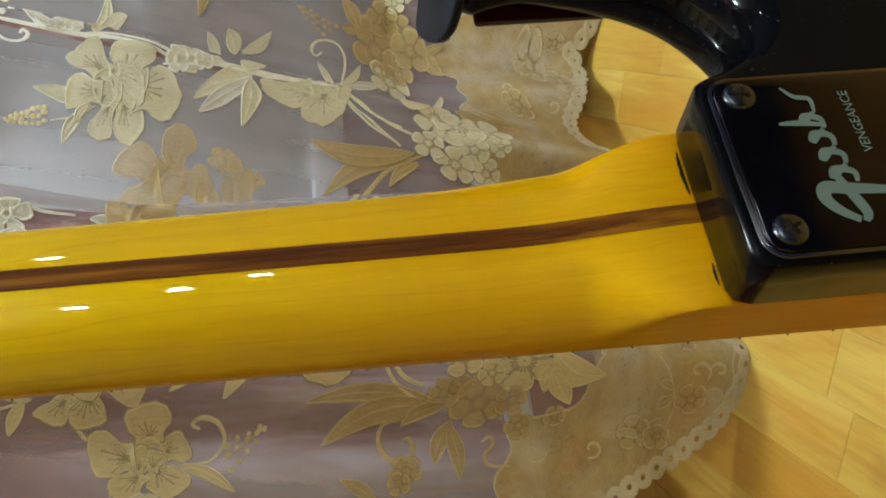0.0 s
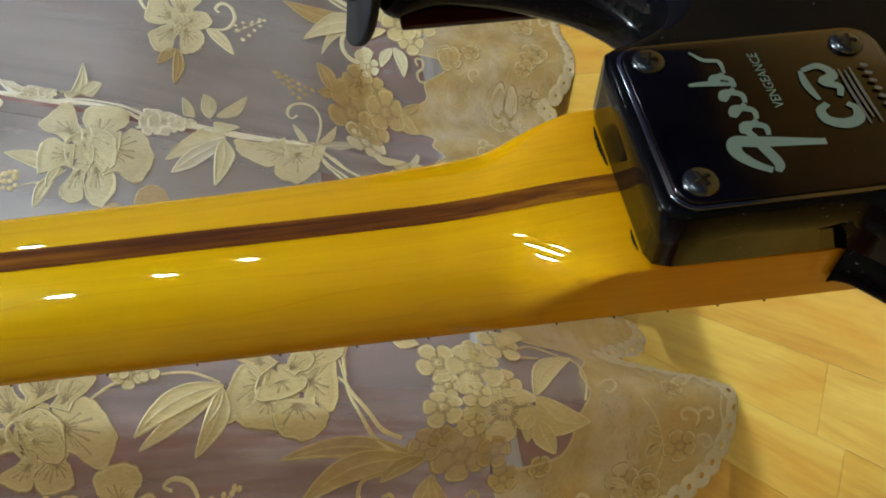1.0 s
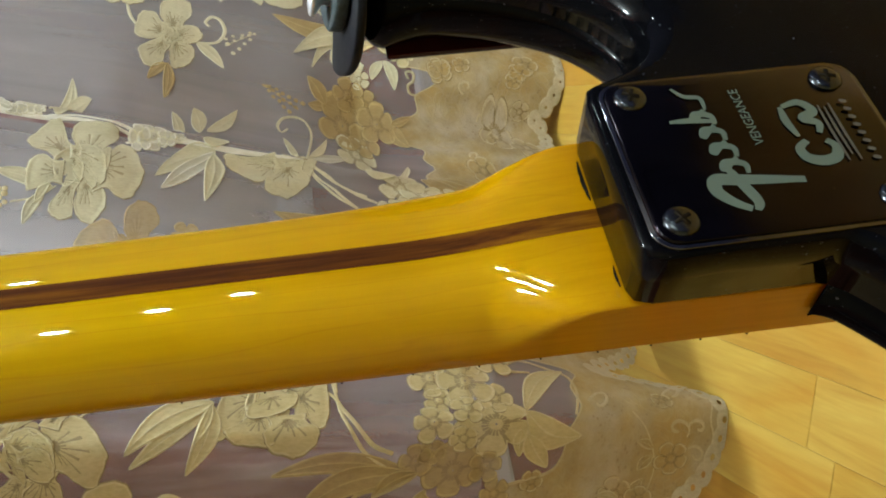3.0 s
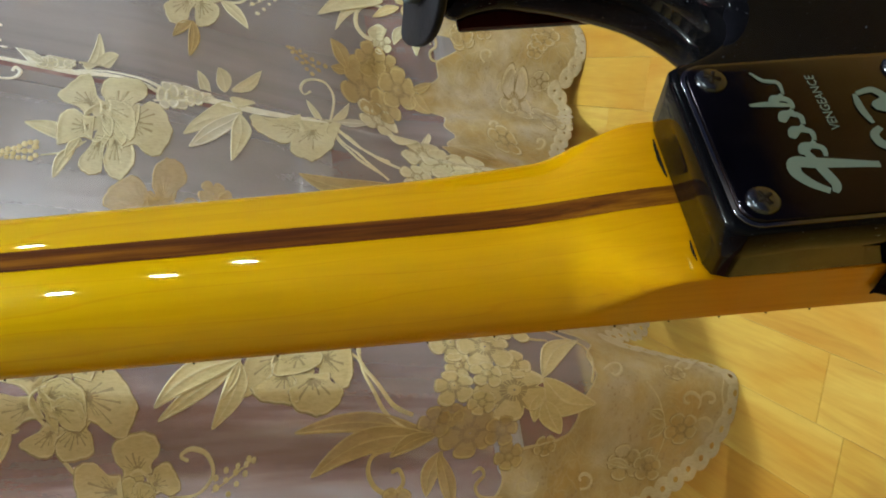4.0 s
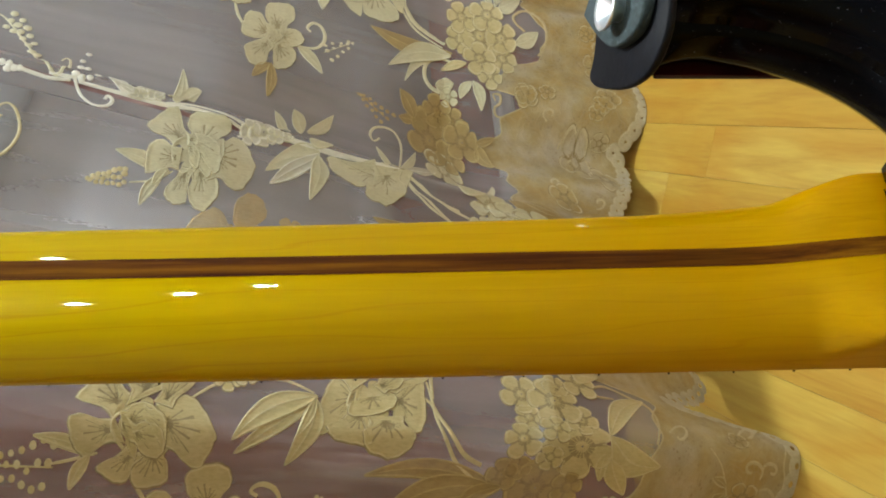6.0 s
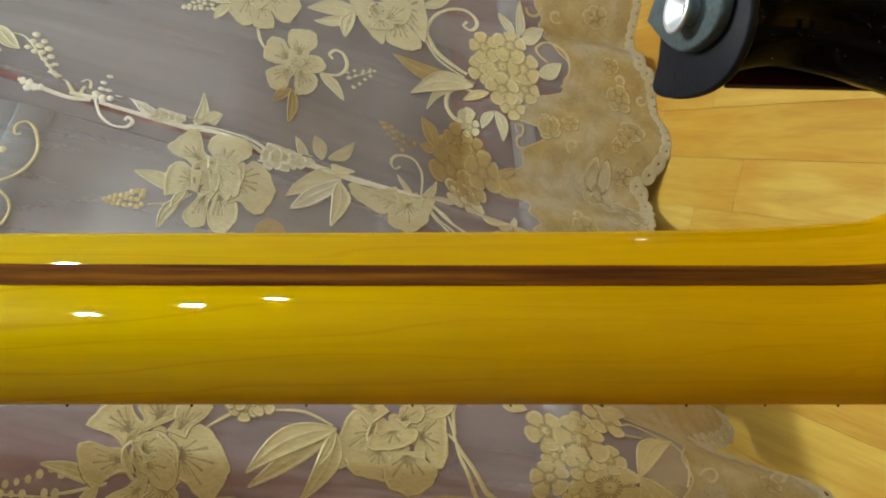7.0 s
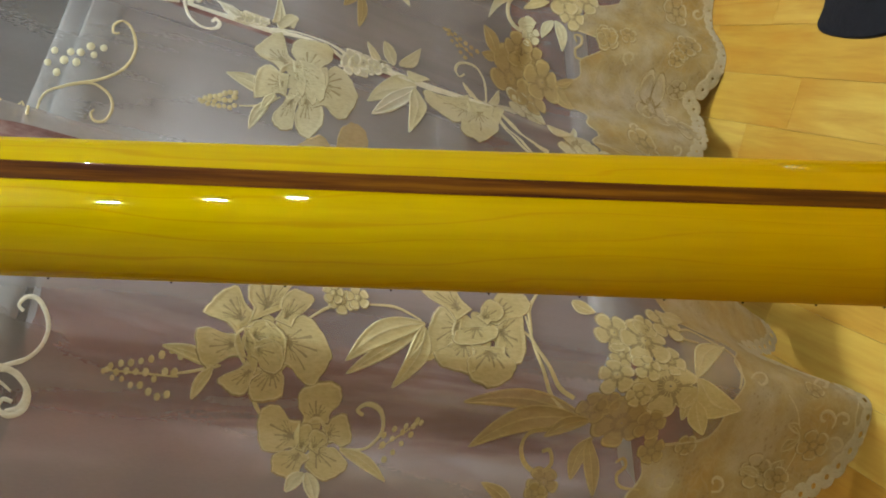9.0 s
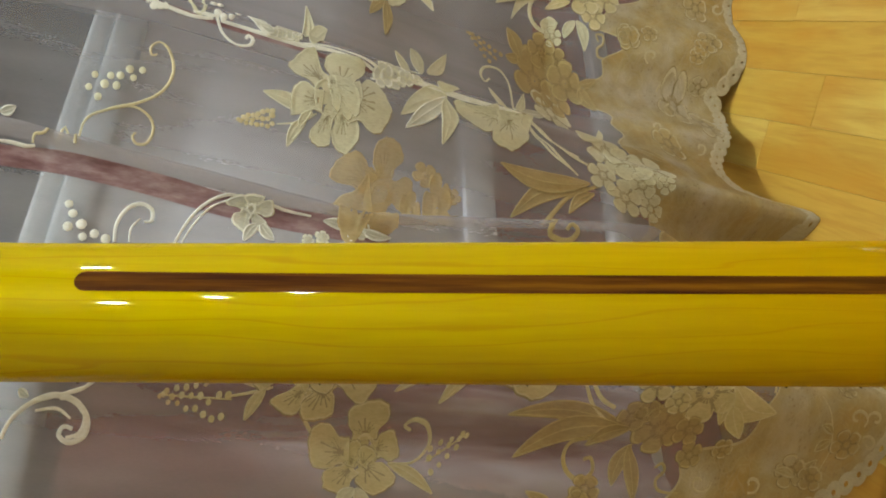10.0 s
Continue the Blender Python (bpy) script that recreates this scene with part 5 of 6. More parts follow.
cord((0.7137, 0.3984), (0.7045, 0.3802), (0.6827, 0.3628), (0.6758, 0.3407), wide=0.0044, mat=CREAM)
cord((0.7104, 0.3997), (0.6776, 0.3833), (0.6560, 0.3508), wide=0.0037, mat=CREAM)
# rose beside the pleat
bloom("rose", CREAM,
      ((0.6867, 0.6386), (0.6741, 0.6461), (0.6610, 0.6460), (0.6505, 0.6425), (0.6439, 0.6342), (0.6535, 0.6259),),
      (((0.6817, 0.6362), (0.6885, 0.6667), (0.7226, 0.6604), (0.7206, 0.6407), 0),
       ((0.6849, 0.6198), (0.7161, 0.6346), (0.7311, 0.6108), (0.7135, 0.5950), 0),
       ((0.6645, 0.6121), (0.7082, 0.5896), (0.6652, 0.5694), (0.6376, 0.5914), 1),
       ((0.6526, 0.6194), (0.6277, 0.6277), (0.6100, 0.6113), (0.6406, 0.6018), 1),
       ((0.6500, 0.6297), (0.6270, 0.6474), (0.6128, 0.6379), (0.6252, 0.6284), 0),
       ((0.6580, 0.6382), (0.6768, 0.6553), (0.6538, 0.6686), (0.6415, 0.6569), 0),),
      (((0.6846, 0.6341), (0.7010, 0.6263), (0.6865, 0.6120), (0.6690, 0.6246), 0),
       ((0.6855, 0.6276), (0.7010, 0.6128), (0.6631, 0.6022), (0.6588, 0.6147), 0),
       ((0.6763, 0.6262), (0.6789, 0.6197), (0.6513, 0.6095), (0.6523, 0.6204), 0),
       ((0.6743, 0.6315), (0.6776, 0.6274), (0.6573, 0.6210), (0.6564, 0.6294), 0),
       ((0.6828, 0.6109), (0.6994, 0.6025), (0.6825, 0.5985), (0.6614, 0.6042), 0),))
leaf(0.6421, 0.6466, 0.6570, 0.6957, 0.0075, -0.0018, CREAM, 0.06)
leaf(0.6371, 0.6531, 0.6056, 0.6684, 0.0026, 0.0044, CREAM, 0.07)
leaf(0.6452, 0.6491, 0.6253, 0.6595, 0.0019, 0.0030, CREAM, 0.07)
cord((0.6441, 0.6437), (0.6328, 0.6576), (0.6263, 0.6800), wide=0.0022, mat=CREAM)
berries(0.6328, 0.6821, 0.6227, 0.7152, 22, BEIGE, 0.0035)
# the flower lying behind the next fold
bloom("flower", FAINT,
      ((0.5736, 0.5834), (0.5836, 0.5806), (0.5867, 0.5705), (0.5800, 0.5649), (0.5697, 0.5697),),
      (((0.5923, 0.5742), (0.6062, 0.5839), (0.6358, 0.5720), (0.6159, 0.5539), 1),
       ((0.5838, 0.5847), (0.5808, 0.6163), (0.6019, 0.6176), (0.6088, 0.5928), 0),
       ((0.5762, 0.5837), (0.5682, 0.6127), (0.5121, 0.6250), (0.5146, 0.6017), 0),
       ((0.5705, 0.5716), (0.5146, 0.6017), (0.5089, 0.5847), (0.5262, 0.5758), 0),
       ((0.5822, 0.5669), (0.5678, 0.5567), (0.5793, 0.5426), (0.5994, 0.5508), 0),),
      ())
posy(FAINT, (0.6062, 0.5286, 0.0122, 0.92),
     (0.5766, 0.5137, 0.0158, 2.00),
     (0.5661, 0.5419, 0.0107, 2.00),
     (0.5915, 0.4973, 0.0088, 0.92))
# scrolls on the voile over the door
knots(CREAM, 0.0035, (0.6405, 0.8410), (0.6423, 0.8282), (0.6441, 0.8204), (0.6524, 0.8135), (0.6443, 0.8095), (0.6538, 0.8030), (0.6338, 0.8222), (0.6334, 0.8320), (0.6279, 0.8442), (0.6204, 0.8356))
cord((0.5384, 0.8724), (0.5450, 0.8718), (0.5510, 0.8635), (0.5905, 0.8573), (0.5468, 0.8422), wide=0.0024, mat=BEIGE)
cord((0.5423, 0.8427), (0.5948, 0.8440), (0.6109, 0.8262), (0.6216, 0.8020), (0.6372, 0.7834), (0.6586, 0.7768), (0.6795, 0.7827), (0.6880, 0.7917), (0.6804, 0.7987), (0.6719, 0.7976), (0.6731, 0.7929), wide=0.0029, mat=BEIGE)
cord((0.6119, 0.8236), (0.6172, 0.8056), (0.6113, 0.7913), (0.6002, 0.7863), (0.5885, 0.7898), (0.5861, 0.7980), (0.5912, 0.8026), (0.5956, 0.8004), wide=0.0027, mat=BEIGE)
cord((0.5372, 0.8954), (0.5371, 0.8874), (0.5359, 0.8772), (0.5371, 0.8705), wide=0.0030, mat=PALE)
leaf(0.5939, 0.9087, 0.6009, 0.8977, -0.0037, -0.0020, PALE, 0.07)
knots(PALE, 0.0038, (0.4911, 0.8386), (0.4828, 0.8345), (0.4706, 0.8362), (0.4742, 0.8271), (0.4634, 0.8247), (0.4674, 0.8169), (0.4644, 0.8083))
cord((0.4626, 0.8020), (0.4788, 0.8025), (0.4948, 0.7970), (0.5018, 0.7877), (0.4984, 0.7786), (0.4878, 0.7774), (0.4854, 0.7831), wide=0.0037, mat=PALE)
cord((0.4644, 0.7915), (0.4771, 0.7915), (0.4883, 0.7860), wide=0.0018, mat=PALE)
cord((0.4693, 0.7584), (0.4945, 0.7493), (0.5132, 0.7367), (0.5213, 0.7216), (0.5206, 0.7077), wide=0.0028, mat=PALE)
cord((0.4702, 0.7533), (0.4933, 0.7439), (0.5110, 0.7319), (0.5186, 0.7174), wide=0.0019, mat=PALE)
bloom("flower", PALE,
      ((0.5128, 0.7044), (0.5166, 0.7013), (0.5138, 0.6971), (0.5095, 0.7003), (0.5128, 0.7044),),
      (((0.5139, 0.7027), (0.5138, 0.7189), (0.5202, 0.7168), (0.5208, 0.7059), 0),
       ((0.5151, 0.7001), (0.5206, 0.7077), (0.5240, 0.6991), (0.5208, 0.6919), 0),
       ((0.5137, 0.6980), (0.5201, 0.6917), (0.5163, 0.6825), (0.5083, 0.6889), 0),
       ((0.5107, 0.6995), (0.5078, 0.6917), (0.4979, 0.6893), (0.4973, 0.6987), 0),
       ((0.5110, 0.7033), (0.4968, 0.7014), (0.4939, 0.7105), (0.5070, 0.7141), 0),),
      ())
leaf(0.5004, 0.6942, 0.4813, 0.7052, 0.0026, 0.0033, PALE, 0.07)
leaf(0.5008, 0.6923, 0.4862, 0.6803, -0.0037, 0.0031, PALE, 0.07)
cord((0.5212, 0.7087), (0.5184, 0.6848), (0.5158, 0.6725), (0.5140, 0.6506), wide=0.0024, mat=PALE)
leaf(0.5073, 0.6191, 0.5119, 0.6396, 0.0033, -0.0009, PALE, 0.07)
posy(PALE, (0.5072, 0.6051, 0.0069, 0.98),
     (0.5016, 0.6171, 0.0050, 1.15),
     (0.4966, 0.6394, 0.0059, 1.17),
     (0.4923, 0.6515, 0.0048, 1.17))
leaf(0.5080, 0.6053, 0.5057, 0.5789, -0.0036, 0.0006, PALE, 0.07)
# gold spray
leaf(0.6435, 0.3303, 0.6400, 0.4443, 0.0122, -0.0035, GOLD, -0.1)
leaf(0.6375, 0.3311, 0.5831, 0.4314, 0.0104, 0.0044, GOLD, 0.12)
leaf(0.6326, 0.3255, 0.6014, 0.3603, 0.0044, 0.0042, GOLD, 0.1)
cord((0.6455, 0.3165), (0.6263, 0.3520), (0.6048, 0.3744), (0.5436, 0.4196), (0.5323, 0.4129), (0.5336, 0.3986), (0.5433, 0.3906), (0.5487, 0.3972), (0.5422, 0.4032), wide=0.0057, mat=GOLD)
cord((0.7166, 0.3978), (0.7012, 0.3789), (0.6800, 0.3580), (0.6689, 0.3288), wide=0.0051, mat=CREAM)
cord((0.7141, 0.4015), (0.6791, 0.3767), (0.6514, 0.3445), wide=0.0038, mat=CREAM)
posy(CREAM, (0.6979, 0.2947, 0.0242, 1.21),
     (0.6882, 0.2706, 0.0293, 0.76),
     (0.6601, 0.3103, 0.0179, 0.92),
     (0.6887, 0.2383, 0.0300, 0.74),
     (0.6612, 0.2551, 0.0197, 0.72),
     (0.6407, 0.2798, 0.0241, 0.75),
     (0.6409, 0.2374, 0.0193, 0.70),
     (0.6673, 0.2232, 0.0134, 0.66))
leaf(0.7169, 0.2995, 0.7181, 0.3362, 0.0118, -0.0087, CREAM, 0.07)
leaf(0.7139, 0.2940, 0.7848, 0.2552, 0.0088, -0.0100, CREAM, 0.07)
leaf(0.7212, 0.1923, 0.7512, 0.2390, 0.0171, -0.0141, LACE_RIM, 0.07)
# lower repeat, on the broad front fold
cord((0.3194, 0.8568), (0.3329, 0.8516), (0.3445, 0.8393), (0.3499, 0.8250), (0.3470, 0.8107), (0.3374, 0.8013), (0.3261, 0.8018), (0.3209, 0.8111), (0.3247, 0.8187), (0.3309, 0.8166), (0.3299, 0.8102), wide=0.0042, mat=PALE)
cord((0.3445, 0.8393), (0.3501, 0.8224), (0.3579, 0.8025), wide=0.0023, mat=PALE)
cord((0.3392, 0.8370), (0.3418, 0.8230), (0.3364, 0.8125), wide=0.0023, mat=PALE)
leaf(0.3511, 0.8493, 0.3467, 0.8426, -0.0019, 0.0015, PALE, 0.07)
cord((0.3506, 0.8220), (0.3549, 0.8079), (0.3650, 0.7971), (0.3771, 0.7949), (0.3901, 0.8027), (0.3925, 0.8113), (0.3869, 0.8162), (0.3831, 0.8125), wide=0.0032, mat=PALE)
cord((0.3483, 0.8216), (0.3479, 0.8111), (0.3388, 0.8027), (0.3276, 0.8050), (0.3236, 0.8140), wide=0.0037, mat=PALE)
bloom("rose", BEIGE,
      ((0.3952, 0.6436), (0.3869, 0.6607), (0.3792, 0.6641), (0.3714, 0.6585), (0.3659, 0.6497), (0.3653, 0.6365),),
      (((0.3918, 0.6563), (0.3946, 0.6861), (0.4118, 0.6818), (0.4194, 0.6654), 0),
       ((0.4011, 0.6440), (0.4135, 0.6582), (0.4429, 0.6422), (0.4357, 0.6235), 0),
       ((0.3959, 0.6304), (0.4181, 0.6319), (0.4264, 0.6141), (0.4115, 0.6123), 0),
       ((0.3819, 0.6334), (0.4060, 0.6152), (0.3749, 0.5907), (0.3620, 0.6088), 1),
       ((0.3774, 0.6577), (0.3862, 0.6868), (0.3707, 0.6892), (0.3658, 0.6730), 0),
       ((0.3662, 0.6455), (0.3603, 0.6667), (0.3525, 0.6617), (0.3528, 0.6465), 0),
       ((0.3672, 0.6308), (0.3574, 0.6461), (0.3488, 0.6293), (0.3614, 0.6207), 0),),
      (((0.3818, 0.6546), (0.3949, 0.6522), (0.3885, 0.6300), (0.3747, 0.6357), 0),
       ((0.3768, 0.6512), (0.3829, 0.6421), (0.3706, 0.6257), (0.3651, 0.6399), 0),
       ((0.3815, 0.6579), (0.3875, 0.6557), (0.3693, 0.6445), (0.3674, 0.6502), 0),
       ((0.3890, 0.6431), (0.3927, 0.6347), (0.3754, 0.6252), (0.3733, 0.6318), 0),))
leaf(0.3643, 0.6725, 0.3725, 0.7151, 0.0035, -0.0008, BEIGE, 0.04)
leaf(0.3635, 0.6764, 0.3451, 0.6866, 0.0014, 0.0040, BEIGE, 0.07)
cord((0.3651, 0.6706), (0.3606, 0.6901), (0.3584, 0.7020), wide=0.0018, mat=BEIGE)
berries(0.3567, 0.6994, 0.3558, 0.7542, 24, BEIGE, 0.0030)
cord((0.3545, 0.6441), (0.3472, 0.6376), (0.3403, 0.6296), wide=0.0028, mat=BEIGE)
posy(BEIGE, (0.4240, 0.5836, 0.0104, 1.09),
     (0.4300, 0.5707, 0.0097, 1.10),
     (0.4309, 0.5907, 0.0085, 1.13))
cord((0.4042, 0.6106), (0.4151, 0.5973), (0.4206, 0.5882), wide=0.0027, mat=BEIGE)
cord((0.4249, 0.5621), (0.4265, 0.5376), (0.4173, 0.5158), wide=0.0028, mat=BEIGE)
leaf(0.4139, 0.5135, 0.3747, 0.5780, 0.0089, 0.0048, BEIGE, 0.1)
leaf(0.4131, 0.5146, 0.3680, 0.5740, 0.0049, 0.0040, BEIGE, -0.02)
leaf(0.4121, 0.5146, 0.3640, 0.5327, 0.0024, 0.0083, BEIGE, -0.1)
leaf(0.4121, 0.5146, 0.3804, 0.5289, 0.0013, 0.0035, BEIGE, -0.05)
bloom("flower", BEIGE,
      ((0.3304, 0.5921), (0.3396, 0.5905), (0.3428, 0.5848), (0.3390, 0.5773), (0.3299, 0.5752), (0.3218, 0.5831),),
      (((0.3301, 0.5953), (0.3466, 0.6170), (0.3326, 0.6298), (0.3176, 0.6107), 0),
       ((0.3394, 0.5851), (0.3477, 0.6023), (0.3613, 0.5911), (0.3525, 0.5706), 0),
       ((0.3339, 0.5743), (0.3445, 0.5721), (0.3398, 0.5552), (0.3263, 0.5589), 0),
       ((0.3232, 0.5805), (0.3091, 0.5853), (0.3053, 0.5577), (0.3247, 0.5634), 0),
       ((0.3204, 0.5895), (0.3186, 0.6090), (0.3039, 0.6118), (0.3028, 0.5912), 1),),
      (((0.3202, 0.5923), (0.3300, 0.5967), (0.3390, 0.5902), (0.3270, 0.5851), 0),
       ((0.3210, 0.5820), (0.3328, 0.5879), (0.3346, 0.5755), (0.3259, 0.5734), 0),))
leaf(0.3250, 0.5596, 0.3038, 0.5157, -0.0040, 0.0024, BEIGE, -0.06)
leaf(0.3048, 0.5864, 0.2897, 0.5992, 0.0032, 0.0046, CREAM, 0.07)
leaf(0.3050, 0.5845, 0.2828, 0.5732, -0.0019, 0.0056, CREAM, -0.05)
cord((0.3250, 0.5596), (0.3269, 0.5378), (0.3397, 0.5266), (0.3510, 0.5332), (0.3543, 0.5463), (0.3505, 0.5539), (0.3479, 0.5474), wide=0.0029, mat=BEIGE)
berries(0.3278, 0.5264, 0.3492, 0.4944, 13, BEIGE, 0.0032)
bloom("flower", BEIGE,
      ((0.4213, 0.4850), (0.4096, 0.4886), (0.4027, 0.4828), (0.4012, 0.4685), (0.4092, 0.4539), (0.4213, 0.4483),),
      (((0.4197, 0.4775), (0.4341, 0.4919), (0.4064, 0.5104), (0.3865, 0.5030), 0),
       ((0.4039, 0.4746), (0.3894, 0.5052), (0.3786, 0.4825), (0.3869, 0.4699), 0),
       ((0.4011, 0.4573), (0.3861, 0.4764), (0.3716, 0.4500), (0.3893, 0.4325), 1),
       ((0.4154, 0.4491), (0.4418, 0.4298), (0.4138, 0.4218), (0.3913, 0.4349), 0),
       ((0.4258, 0.4561), (0.4476, 0.4480), (0.4613, 0.4215), (0.4373, 0.4198), 0),
       ((0.4282, 0.4767), (0.4401, 0.5068), (0.4587, 0.5050), (0.4594, 0.4841), 0),),
      (((0.4184, 0.4674), (0.4099, 0.4871), (0.4012, 0.4685), (0.4203, 0.4474), 0),
       ((0.4250, 0.4614), (0.4396, 0.4599), (0.4456, 0.4428), (0.4275, 0.4454), 0),))
cord((0.4266, 0.4322), (0.4174, 0.4174), (0.4019, 0.4089), (0.3802, 0.3882), (0.3731, 0.3657), wide=0.0035, mat=BEIGE)
cord((0.4375, 0.4181), (0.4207, 0.4152), (0.3990, 0.4117), (0.3761, 0.3939), (0.3649, 0.3670), wide=0.0030, mat=BEIGE)
cord((0.4646, 0.4015), (0.4446, 0.4129), (0.4208, 0.4141), wide=0.0036, mat=BEIGE)
leaf(0.3625, 0.3444, 0.3625, 0.4655, 0.0054, 0.0031, GOLD, 0.06)
leaf(0.3612, 0.3433, 0.3359, 0.4449, 0.0066, 0.0070, GOLD, 0.12)
leaf(0.3618, 0.3397, 0.3481, 0.3768, 0.0036, 0.0055, GOLD, 0.1)
cord((0.3544, 0.3668), (0.3507, 0.3903), (0.3409, 0.3944), (0.3278, 0.3866), (0.3218, 0.3713), (0.3298, 0.3605), (0.3399, 0.3652), (0.3384, 0.3727), wide=0.0042, mat=GOLD)
leaf(0.3520, 0.3283, 0.3190, 0.3376, 0.0020, 0.0077, GOLD, 0.1)
leaf(0.3507, 0.3309, 0.3067, 0.3126, -0.0009, 0.0075, GOLD, -0.08)
leaf(0.2896, 0.3921, 0.3098, 0.4267, 0.0043, -0.0037, GOLD, 0.07)
posy(GOLD, (0.3144, 0.3652, 0.0152, 0.77),
     (0.3048, 0.3720, 0.0114, 0.79))
cord((0.3359, 0.2942), (0.3400, 0.2870), (0.3341, 0.2822), (0.3262, 0.2896), (0.3174, 0.2836), (0.3163, 0.2615), wide=0.0033, mat=GOLD)
posy(BEIGE, (0.4334, 0.3301, 0.0184, 0.99),
     (0.4294, 0.2982, 0.0268, 0.80),
     (0.4577, 0.2623, 0.0211, 0.79),
     (0.4108, 0.3262, 0.0134, 0.92),
     (0.4458, 0.2932, 0.0148, 0.80))
posy(BEIGE, (0.3904, 0.2736, 0.0355, 0.53),
     (0.3918, 0.3332, 0.0182, 0.66),
     (0.4031, 0.3010, 0.0150, 0.73),
     (0.4140, 0.2722, 0.0169, 0.84),
     (0.3808, 0.3037, 0.0144, 0.55))
posy(GOLD, (0.3627, 0.3065, 0.0249, 0.59),
     (0.3684, 0.3440, 0.0155, 0.59),
     (0.3650, 0.2748, 0.0159, 0.56),
     (0.3730, 0.3304, 0.0124, 0.58),
     (0.3477, 0.2595, 0.0152, 0.68))
leaf(0.4033, 0.2428, 0.4520, 0.1815, -0.0069, -0.0077, BEIGE, -0.12)
leaf(0.4009, 0.2434, 0.3843, 0.1807, -0.0096, 0.0065, BEIGE, 0.14)
leaf(0.3838, 0.2392, 0.3634, 0.2110, -0.0024, 0.0098, BEIGE, 0.05)
leaf(0.3878, 0.2464, 0.3706, 0.2432, 0.0006, 0.0069, BEIGE, 0.07)
cord((0.4485, 0.2537), (0.4611, 0.2283), (0.4544, 0.2002), (0.4442, 0.1803), (0.4222, 0.1806), (0.4004, 0.1884), wide=0.0039, mat=LACE_RIM)
cord((0.4509, 0.2501), (0.4451, 0.2457), (0.4456, 0.2227), wide=0.0034, mat=LACE_RIM)
leaf(0.4613, 0.3675, 0.4526, 0.3448, -0.0063, 0.0039, BEIGE, 0.07)
leaf(0.4676, 0.2649, 0.4715, 0.2286, -0.0112, 0.0094, BEIGE, 0.07)
# scrolls and rosettes in the hem band
cord((0.4141, 0.1715), (0.4222, 0.1602), (0.4238, 0.1503), (0.4189, 0.1483), (0.4126, 0.1523), (0.4093, 0.1578), (0.4096, 0.1618), (0.4119, 0.1622), wide=0.0032, mat=LACE_RIM)
cord((0.4166, 0.0832), (0.4275, 0.0733), (0.4437, 0.0417), (0.4695, -0.0226), (0.4360, 0.0426), (0.4265, 0.0567), (0.4228, 0.0645), (0.4234, 0.0669), wide=0.0035, mat=LACE_RIM)
cord((0.3850, 0.0523), (0.3915, 0.0507), (0.3966, 0.0575), (0.3976, 0.0667), (0.3949, 0.0727), (0.3912, 0.0725), (0.3892, 0.0684), (0.3895, 0.0646), wide=0.0036, mat=LACE_RIM)
cord((0.3906, 0.0514), (0.3960, 0.0504), (0.3987, 0.0432), (0.3976, 0.0356), (0.3944, 0.0322), (0.3915, 0.0338), (0.3907, 0.0377), (0.3917, 0.0405), wide=0.0035, mat=LACE_RIM)
cord((0.3765, 0.0488), (0.3783, 0.0404), (0.3762, 0.0319), (0.3722, 0.0283), (0.3692, 0.0306), (0.3687, 0.0356), (0.3702, 0.0394), (0.3719, 0.0399), wide=0.0036, mat=LACE_RIM)
cord((0.3208, 0.1780), (0.3222, 0.1691), (0.3271, 0.1655), (0.3319, 0.1681), (0.3337, 0.1738), (0.3323, 0.1783), (0.3297, 0.1792), (0.3280, 0.1773), wide=0.0033, mat=LACE_RIM)
cord((0.3277, 0.2241), (0.3207, 0.2277), (0.3186, 0.2364), (0.3215, 0.2439), (0.3263, 0.2461), (0.3297, 0.2434), (0.3300, 0.2388), (0.3282, 0.2362), wide=0.0032, mat=LACE_RIM)
posy(LACE, (0.3691, 0.0672, 0.0195, 0.58),
     (0.3426, 0.1292, 0.0197, 0.69),
     (0.3385, 0.1008, 0.0161, 0.67),
     (0.3551, 0.2229, 0.0116, 0.63),
     (0.4166, 0.0841, 0.0136, 0.65))
leaf(0.3713, 0.0913, 0.3610, 0.1061, 0.0025, 0.0054, LACE_RIM, 0.07)
leaf(0.3764, 0.0939, 0.3814, 0.1137, 0.0029, -0.0016, LACE_RIM, 0.07)
leaf(0.3381, 0.1240, 0.3424, 0.1505, 0.0037, -0.0007, LACE_RIM, 0.07)
leaf(0.3420, 0.1182, 0.3548, 0.0980, -0.0029, -0.0045, LACE_RIM, 0.07)
cord((0.4048, 0.1226), (0.3881, 0.1026), (0.3628, 0.0860), (0.3379, 0.0947), wide=0.0018, mat=LACE_RIM)
cord((0.4328, 0.0099), (0.4027, 0.0232), (0.3835, 0.0178), (0.3610, 0.0273), (0.3409, 0.0576), wide=0.0027, mat=LACE_RIM)
cord((1.2041, 0.1293), (1.2013, 0.1393), (1.2057, 0.1460), (1.2131, 0.1462), (1.2178, 0.1418), (1.2181, 0.1365), (1.2156, 0.1338), (1.2127, 0.1346), wide=0.0051, mat=LACE_RIM)
cord((1.0536, 0.0135), (1.0452, 0.0183), (1.0425, 0.0253), (1.0455, 0.0302), (1.0510, 0.0306), (1.0550, 0.0275), (1.0555, 0.0241), (1.0536, 0.0226), wide=0.0048, mat=LACE_RIM)
cord((1.2195, 0.0940), (1.2267, 0.0921), (1.2301, 0.0847), (1.2288, 0.0773), (1.2246, 0.0743), (1.2210, 0.0762), (1.2199, 0.0802), (1.2211, 0.0829), wide=0.0051, mat=LACE_RIM)
